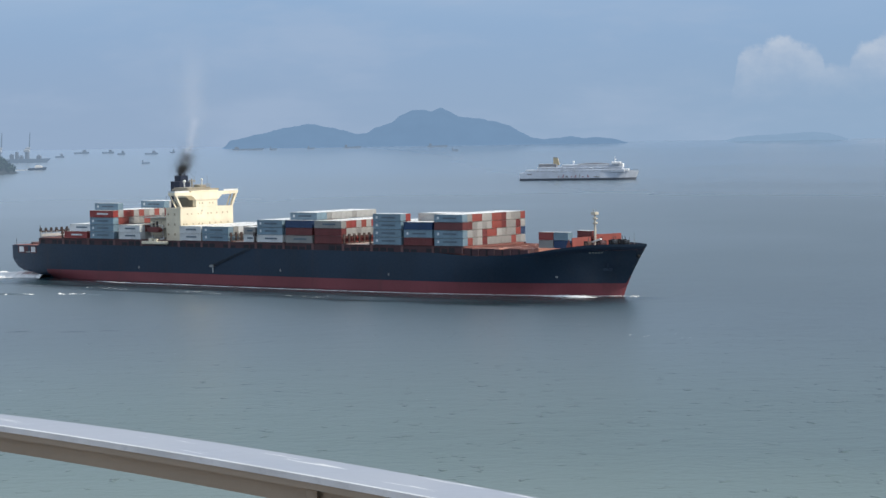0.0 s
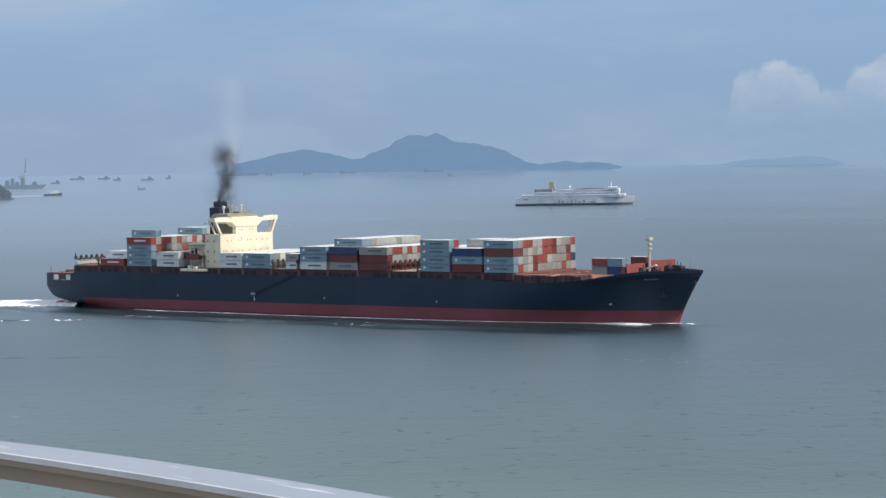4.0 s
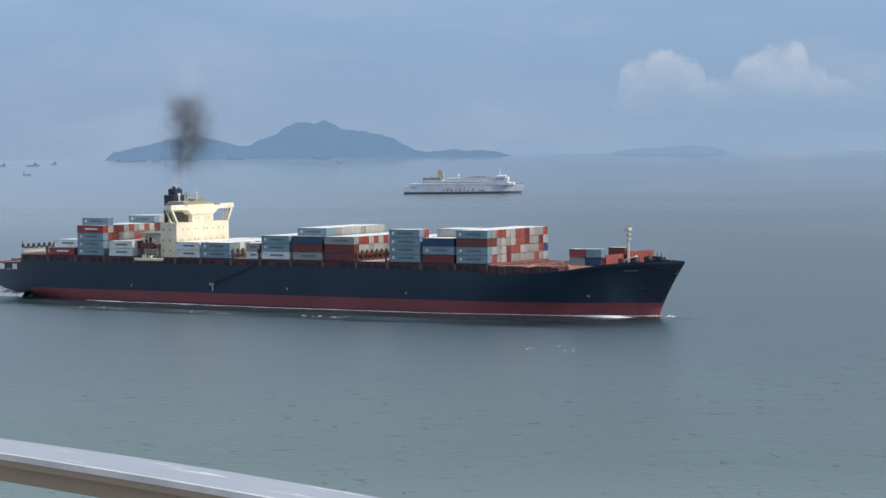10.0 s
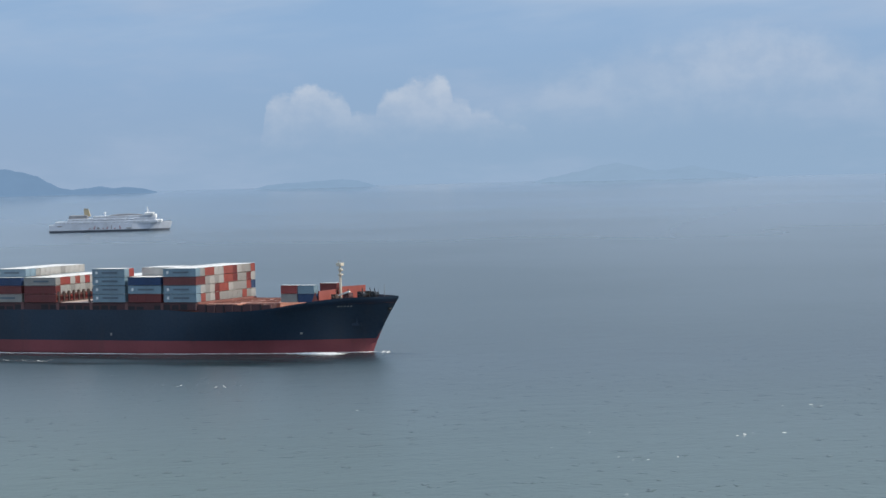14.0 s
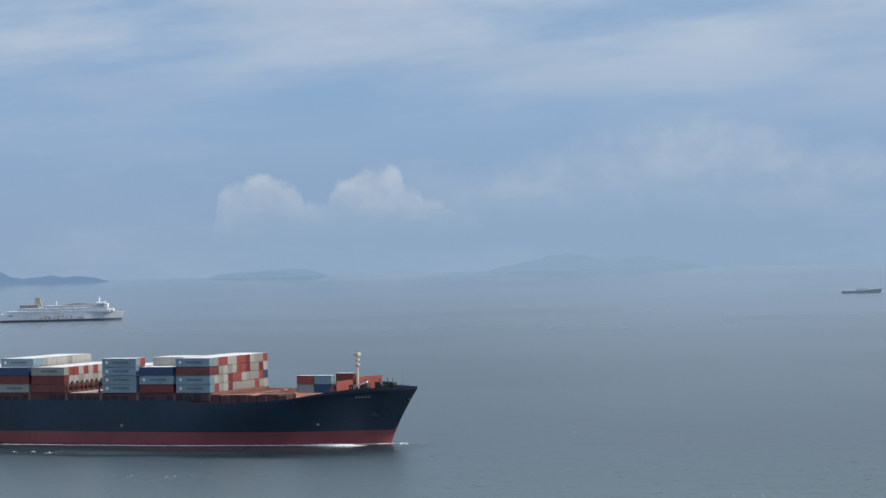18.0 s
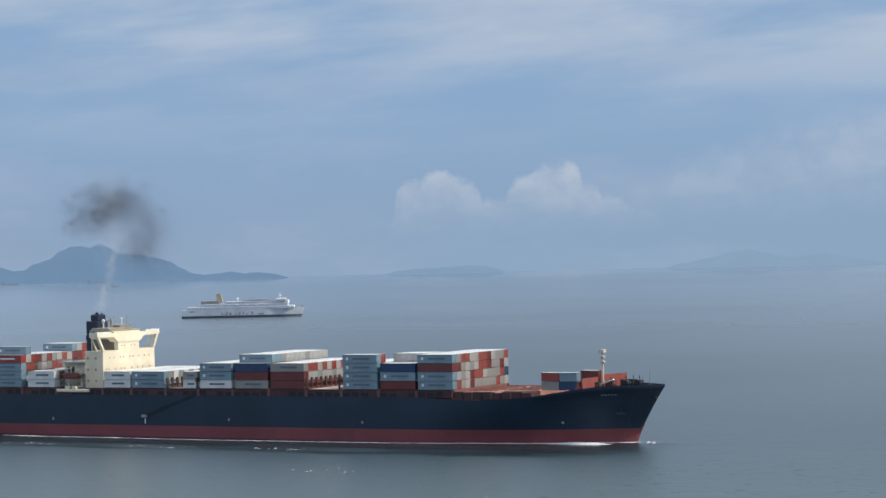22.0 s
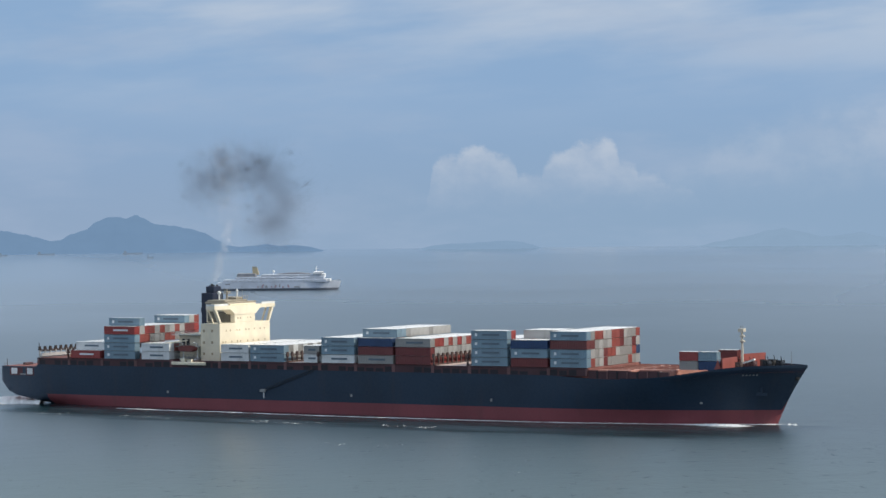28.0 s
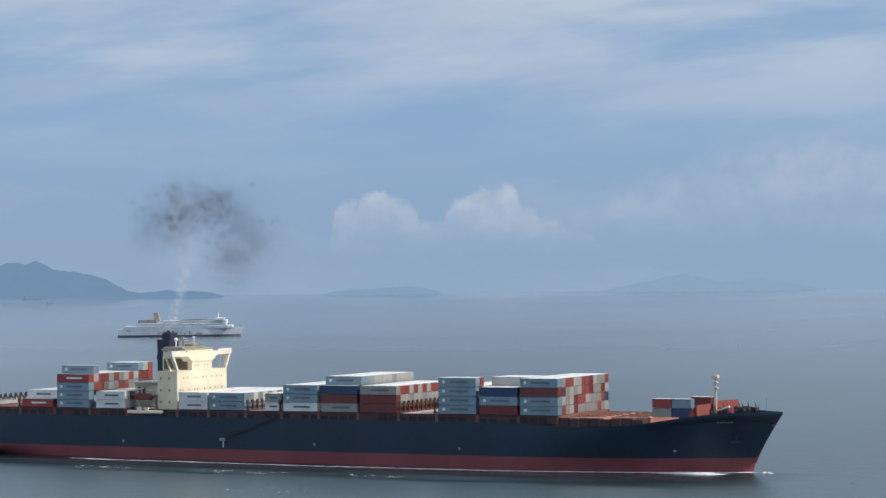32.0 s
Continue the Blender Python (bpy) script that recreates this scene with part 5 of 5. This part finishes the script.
def crane_ship():
    """The heavy-lift vessel behind the headland."""
    s = thing("crane_ship", "hazy dark vessel with two tall deck cranes", "ship", m=pose(-591, 3440, lift(3489), 0, 0, 3))
    bm = bmesh.new()
    boat_hull(bm, 100, 20, 4.8, 0.12)
    part("hull", bm, HAZE_HULL, s)
    for x in (-14.0, 24.0):
        cr = new("crane")
        cr.parent = s
        bm = bmesh.new()
        tube(bm, (x, 0, 4.6), (x, 0, 14), 3.4, 2.6, 10)
        part("crane_pedestal", bm, HAZE_TOP, cr)
        bm = bmesh.new()
        box(bm, x - 4.5, x + 3.5, -3.4, 3.4, 14, 18.5, 0, 0.8)
        box(bm, x - 2.0, x + 4.5, -2.6, 2.6, 18.5, 21, 0, 0.8)
        part("crane_cab", bm, HAZE_PALE, cr, "pale crane cab")
        for y in (-1.4, 1.4):
            bm = bmesh.new()
            tube(bm, (x + 3, y, 19), (x + 4.5, y * 0.7, 41), 0.8, 0.45, 6)
            part("jib_leg", bm, HAZE_HULL, cr)
        for i in range(6):
            a = 21 + 3.2 * i
            bm = bmesh.new()
            tube(bm, (x + 3 + 0.07 * (a - 19), -1.3, a), (x + 3 + 0.07 * (a - 16), 1.3, a + 3), 0.22, seg=5)
            part("jib_brace", bm, HAZE_HULL, cr)
    for x, l, h in ((3.0, 5, 6), (10, 4, 9), (16, 5, 4), (-36, 12, 14), (40, 6, 4)):
        bm = bmesh.new()
        box(bm, x - l / 2, x + l / 2, -5, 5, 4.6, 4.8 + h, 0, 0.5)
        box(bm, x - l / 3, x + l / 3, -3, 3, 4.8 + h, 6 + h, 0, 0.3)
        part("deckhouse", bm, HAZE_TOP, s)


crane_ship()
FAST_W = paint("fast_boat_white", (0.80, 0.81, 0.82), 0.4, (0.4, 0.4, 0.4), 0.1, 0.3)
fast = small_boat("fast_ferry", 0, 0, 0, 20, 6, 2.4, ((0.08, 9.0, 2.4),), "small white fast ferry trailing a white wake", "boat", masts=0, mats=(PATROL, FAST_W))
fw = bmesh.new()
prism(fw, [(-10, -1.2), (-46, -2.4), (-46, 2.4), (-10, 1.2)], 0.02, 0.5, "z")
part("wake", fw, FOAM, fast, "long white wake")
for bx, by, turn, bl in ((-581, 3825, 20, 13), (-604, 4215, 8, 24), (-558, 4205, 4, 19), (-514, 4034, -8, 12), (-464, 4016, 6, 20), (-445, 4156, 40, 9)):
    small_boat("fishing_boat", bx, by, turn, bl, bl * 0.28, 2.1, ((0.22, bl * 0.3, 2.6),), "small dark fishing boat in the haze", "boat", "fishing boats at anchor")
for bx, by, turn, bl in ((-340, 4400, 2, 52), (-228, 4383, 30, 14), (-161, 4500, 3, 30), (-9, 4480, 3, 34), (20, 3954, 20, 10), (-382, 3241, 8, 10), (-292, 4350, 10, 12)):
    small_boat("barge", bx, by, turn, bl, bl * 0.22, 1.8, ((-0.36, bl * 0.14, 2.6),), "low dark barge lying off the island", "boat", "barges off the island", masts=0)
patrol = small_boat("patrol_boat", 930, 2520, -14, 37, 7.0, 2.2, ((0.02, 9, 1.7), (0.20, 4, 1.4)), "dark grey patrol boat with a low stern", "boat", masts=2, mats=(PATROL, HAZE_PALE), sheer=0.8)


# ---- the terrace's parapet, close to the camera ----
def cap_material():
    m, n = material("painted_aluminium_cap")
    tc = n.add("ShaderNodeTexCoord").outputs["Object"]
    v = n.noise(tc, 6.0, 6.0, 0.6)
    xyz = n.add("ShaderNodeSeparateXYZ", None, Vector=tc)
    along = n.vec(n.math("MULTIPLY", xyz.outputs[0], 5.0), n.math("MULTIPLY", n.math("ADD", xyz.outputs[1], n.math("MULTIPLY", xyz.outputs[0], 1.35)), 26.0))
    chips = n.step(n.noise(along, 1.0, 5.0, 0.6), 0.59, 0.66)
    c = n.mix(v, rgb(0.31, 0.34, 0.41), rgb(0.40, 0.43, 0.50))
    c = n.mix(n.math("MULTIPLY", chips, 0.7), c, rgb(0.85, 0.86, 0.87))
    finish(n, c, n.step(v, 0.3, 0.7, 0.36, 0.55), 0.15, n.noise(tc, 60.0, 3.0), 0.08, 0.01)
    return m


def fascia_material():
    m, n = material("brown_fascia")
    tc = n.add("ShaderNodeTexCoord").outputs["Object"]
    v = n.noise(tc, 4.0, 6.0, 0.6)
    c = n.mix(v, rgb(0.27, 0.225, 0.18), rgb(0.34, 0.285, 0.23))
    finish(n, c, 0.6, 0.0, n.noise(tc, 40.0, 4.0), 0.15, 0.01)
    return m


CAP, FASCIA = cap_material(), fascia_material()
# the posts' brown again, darkened for the shade on their backs
POSTSHADE = paint("dark_brown_paint", (0.09, 0.07, 0.055), 0.6, (0.05, 0.04, 0.03), 0.3, 8.0)
LIP = paint("bright_metal_lip", (0.62, 0.64, 0.68), 0.4, (0.35, 0.36, 0.4), 0.5, 9.0, False)
RAIL_Z = EYE_Z - 0.63


def rail_y(x, inner):
    """Plan of the cap's two edges: a shallow bow across the view."""
    u = x
    return 4.135 - 1.34 * u - 0.14 * u * u if inner else 4.38 - 1.36 * u - 0.22 * u * u


def parapet():
    # the terrace on which the camera stands, and the house wall under it
    bm = bmesh.new()
    outline = [(-3.4 + 5.4 * i / 12, rail_y(-3.4 + 5.4 * i / 12, False) - 0.02) for i in range(13)]
    prism(bm, outline + [(6.0, -2.0), (6.0, -6.0), (-6.0, -6.0), (-6.0, 8.0)], -4.0, RAIL_Z - 1.12, "z")
    tagged(new("terrace", mesh_of(bm, "terrace", FASCIA)), "plain brown terrace and house wall", "terrace", kind="structure")
    rl = thing("parapet", "terrace parapet with a pale metal cap over brown fascia", "railing")
    N = 60
    xs = [-3.4 + 5.4 * i / N for i in range(N + 1)]

    def strip(bm, section):
        rows = [[bm.verts.new(p) for p in section(x)] for x in xs]
        k = len(rows[0])
        for a, b in zip(rows, rows[1:]):
            for j in range(k):
                bm.faces.new((a[j], b[j], b[(j + 1) % k], a[(j + 1) % k]))
        bm.faces.new(rows[0])
        bm.faces.new(rows[-1][::-1])
        bmesh.ops.recalc_face_normals(bm, faces=bm.faces)

    bm = bmesh.new()
    strip(bm, lambda x: ((x, rail_y(x, True), RAIL_Z - 0.003), (x, rail_y(x, True) + 0.003, RAIL_Z), (x, rail_y(x, False) - 0.006, RAIL_Z), (x, rail_y(x, False), RAIL_Z - 0.004), (x, rail_y(x, False), RAIL_Z - 0.012), (x, rail_y(x, True), RAIL_Z - 0.006)))
    part("cap", bm, CAP, rl, "pale grey metal cap")
    bm = bmesh.new()
    strip(bm, lambda x: ((x, rail_y(x, True) - 0.003, RAIL_Z - 0.011), (x, rail_y(x, True) - 0.003, RAIL_Z + 0.001), (x, rail_y(x, True) + 0.006, RAIL_Z + 0.002), (x, rail_y(x, True) + 0.006, RAIL_Z - 0.007)))
    part("lip", bm, LIP, rl, "bright lip along the cap's near edge")
    bm = bmesh.new()
    strip(bm, lambda x: ((x, rail_y(x, True) + 0.002, RAIL_Z - 0.008), (x, rail_y(x, False) - 0.004, RAIL_Z - 0.013), (x, rail_y(x, False) - 0.02, RAIL_Z - 0.05), (x, rail_y(x, True) + 0.052, RAIL_Z - 0.062), (x, rail_y(x, True) + 0.048, RAIL_Z - 0.027), (x, rail_y(x, True) + 0.004, RAIL_Z - 0.024)))
    part("fascia", bm, FASCIA, rl, "brown fascia under the cap")
    for x in (-2.15, -0.262, 1.5):
        bm = bmesh.new()
        y = rail_y(x, True) + 0.006
        box(bm, x, x + 0.019, y, y + 0.09, RAIL_Z - 1.15, RAIL_Z - 0.025)
        web = bmesh.new()
        box(web, x + 0.0195, x + 0.075, y + 0.03, y + 0.09, RAIL_Z - 1.15, RAIL_Z - 0.027)
        part("post_web", web, POSTSHADE, rl, "back of the post, its brown darkened as shade")
        part("post", bm, FASCIA, rl, "brown steel post")


parapet()

# ---- smoke ----
def smoke_material(name, color):
    m, n = material(name)
    finish(n, rgb(*color), 1.0)
    return m


SMOKE = smoke_material("dark_smoke", (0.079, 0.076, 0.076))
HAZE = smoke_material("pale_smoke", (0.86, 0.87, 0.90))


def puff_mesh(name, count, size, spread, mat, seed):
    """A cloud of tiny flakes, thick in the middle and thin at its rim."""
    rnd = random.Random(seed)
    verts, faces = [], []
    for _ in range(count):
        far = spread * (0.85 if rnd.random() < 0.45 else 1.9)
        c = Vector((rnd.gauss(0, far), rnd.gauss(0, far), rnd.gauss(0, far)))
        a = Vector((rnd.gauss(0, 1), rnd.gauss(0, 1), rnd.gauss(0, 1))).normalized() * size * rnd.uniform(0.6, 1.4)
        b = Vector((rnd.gauss(0, 1), rnd.gauss(0, 1), rnd.gauss(0, 1))).normalized() * size * rnd.uniform(0.6, 1.4)
        i = len(verts)
        verts += [c + a, c - a * 0.5 + b * 0.8, c - a * 0.5 - b * 0.8]
        faces.append((i, i + 1, i + 2))
    me = bpy.data.meshes.new(name)
    me.from_pydata(verts, [], faces)
    me.materials.append(mat)
    return me


# the plume's line over the pipe: time, then (share of its age, sideways, height, spread)
SPINES = (
    (0.0, ((0, 0, 0, 0.3), (0.5, 1.2, 2.6, 0.5), (1, 2.4, 6.6, 0.9))),
    (1.0, ((0, 0, 0, 0.3), (0.3, 1.3, 3, 0.4), (0.55, 2.2, 5.7, 0.8), (0.75, 3.2, 7.6, 1.1), (1, 1.8, 11, 1.1))),
    (2.4, ((0, 0, 0, 0.3), (0.3, 2.2, 5, 0.6), (0.65, 1.4, 10, 1.4), (1, 2.2, 14.5, 1.2))),
    (4.6, ((0, 0, 0, 0.3), (0.3, 2.7, 6, 0.8), (0.6, 2.2, 12, 2.2), (1, 2.2, 18, 1.5))),
    (6.0, ((0, 0, 0, 0.4), (0.3, 2.6, 6, 1.1), (0.6, 3, 13, 2.6), (1, 3.7, 21, 1.8))),
    (7.5, ((0, 0, 0, 0.4), (0.25, 2, 5, 0.9), (0.55, 3.7, 12, 2.9), (0.8, 3, 19, 3.2), (1, 3, 25, 2))),
    (9.0, ((0, 0.5, 1.5, 0.3), (0.25, 3.4, 8, 1.2), (0.45, 5.3, 13, 3.4), (0.75, 5.0, 20, 4.3), (1, 4.6, 27, 2.6))),
    (10.5, ((0, 2, 5, 0.5), (0.15, 4.5, 8, 0.8), (0.35, 5.8, 13, 3.0), (0.7, 5.8, 19, 4.4), (1, 5.2, 28, 2.8))),
    (12.0, ((0, 7.5, 6, 0.8), (0.2, 8.3, 10.5, 2.0), (0.5, 8, 16.5, 4), (1, 5.5, 28.5, 3.4))),
    (16.0, ((0, 8, 12, 1.5), (0.35, 8.5, 22, 2.4), (0.55, 6, 29, 3.2), (0.8, 1, 33, 3.2), (1, -2, 30, 2.4))),
    (21.0, ((0, 13, 15, 2.0), (0.22, 14.5, 25, 2.6), (0.4, 11, 33, 2.6), (0.6, 4, 34, 3.2), (0.85, -1.5, 31, 3.2), (1, -4.5, 27, 2.2))),
    (24.0, ((0, 17.5, 15, 2.0), (0.24, 18.5, 26, 2.6), (0.42, 15, 34.5, 2.6), (0.6, 7.5, 35.5, 2.8), (0.85, 1.5, 32, 3.0), (1, -1.5, 27, 2.2))),
    (28.0, ((0, 20.5, 14, 2.2), (0.26, 21, 25, 2.9), (0.44, 18, 34.5, 2.8), (0.6, 10, 36.5, 2.9), (0.85, 1, 33, 3.2), (1, -2.5, 27, 2.4))),
    (32.0, ((0, 21, 17, 2.6), (0.26, 23, 27, 3.3), (0.44, 19, 37, 3.2), (0.6, 10.5, 38.5, 3.3), (0.85, 0, 34, 3.7), (1, -4, 28, 2.8))),
)
PUFFS = []


def along(line, s):
    """The sideways shift, height and spread at share s of the line."""
    for a, b in zip(line, line[1:]):
        if s <= b[0]:
            k = max(0.0, (s - a[0]) / (b[0] - a[0]))
            return [a[i] + (b[i] - a[i]) * k for i in (1, 2, 3)]
    return line[-1][1:]


def smoke():
    """Dark exhaust over the funnel: rigid puffs that rise, bunch up, break off and open into a hook."""
    plume = thing("smoke_plume", "dark brown-grey exhaust smoke rising and thinning out", "smoke", kind="stuff")
    rnd = random.Random(33)
    meshes = [puff_mesh("puff", c, 0.055, w, SMOKE, 40 + i) for i, (w, c) in enumerate(((0.42, 340), (0.85, 350), (1.6, 600), (2.4, 1080)))]
    pale = [puff_mesh("pale_puff", c, 0.028, s, HAZE, 60 + i) for i, (s, c) in enumerate(((0.6, 2600), (2.6, 7000)))]
    pipe = Vector((90.3, -1.6, 37.4))
    right = Vector((0.77, 0.64, 0.0))
    back = Vector((-0.64, 0.77, 0.0))
    first, last = -2.6, 8.2
    count = 250
    for i in range(count + 100):
        q = (i + 0.5) / count if i < count else 0.55 + 0.45 * (i - count + 0.5) / 100
        stem = i % 8 == 5
        birth = first if stem else last + (first - last) * q
        kind = 0 if stem else 1 + (i % 3 == 0) if q > 0.55 else 2 + i % 2
        ob = new("puff", meshes[kind])
        ob.parent = plume
        ox, oy, oz = (max(-1.9, min(1.9, rnd.gauss(0, 1.0))) for _ in range(3))
        stray = 1.6 if i % 4 == 0 else 1.2
        rows = []
        for t, line in SPINES:
            s = min(1.0, (t - birth) / (t - first)) if t < 9 else q ** (1.0 if t > 20 else 0.82 if t > 12 else 0.62)
            if stem and t < 9:
                s = 0.34 * q
            if t <= birth + 0.02 and not stem or (kind > 1 and t < 9 and s < (0.5 if t < 3 else 0.24)):
                rows.append((t, Vector((89.5, 0.0, 16.8)) + Vector((ox, oy, oz)) * 0.3))
                continue
            x, z, w = along(line, s)
            if kind > 1 and t < 12:
                w *= 0.75
            if t > 12:
                w *= 1 + ((stray if not stem else 1.9) - 1) * smooth((t - 11) / 9)
            swirl = 0.8 * math.sin(9 * q + 0.35 * t) * min(1.0, w / 2)
            rows.append((t, pipe + right * (x + ox * w + swirl) + back * (oy * w) + Vector((0, 0, z + oz * w * 0.8 * min(1.0, z / 3)))))
        PUFFS.append((ob, rows))
    for i in range(26):
        u = i / 25
        ob = new("pale_puff", pale[int(u > 0.5)])
        ob.parent = plume
        wob = Vector((rnd.gauss(0, 0.5), rnd.gauss(0, 0.5), 0)) * (0.4 + 2.6 * u)
        PUFFS.append((ob, [(t, pipe + right * (1.0 + 11 * u * (1 - 0.65 * u) + 0.8 * u * math.sin(0.11 * t)) + Vector((0, 0, 1.5 + 38 * u**1.15)) + wob) for t in (0.0, 16.0, 32.0)]))
    return plume


plume = smoke()


# ---- what moves ----
def motions():
    course = ((0, -162.51, 942.01, -37.84), (8, -129.53, 909.41, -37.64), (16, -96.82, 877.45, -37.45), (24, -64.37, 846.14, -37.25), (32, -32.18, 815.46, -37.06))
    rows = [(t, pose(x, y, -0.31, 0, -0.179, turn)) for t, x, y, turn in course]
    level = [(t, pose(x, y, 0, 0, 0, turn)) for t, x, y, turn in course]
    walk(ship, rows)
    walk(wake, level)
    walk(plume, level)
    for ob, way in PUFFS:
        walk(ob, [(t, Matrix.Translation(p)) for t, p in way])
    walk(the_ferry, [(0, pose(117, 2172, 0, 0, 0, -8)), (16, pose(116.5, 2128, 0, 0, 0, -8)), (32, pose(116, 2082, 0, 0, 0, -8))])
    walk(fast, [(0, pose(-475, 2952, lift(2990), 0, 0, 4)), (32, pose(-289, 2964, lift(2980), 0, 0, 4))])
    walk(patrol, [(0, pose(897, 2355, lift(2520), 0, 0, -14)), (32, pose(911, 2318, lift(2491), 0, 0, -14))])


motions()
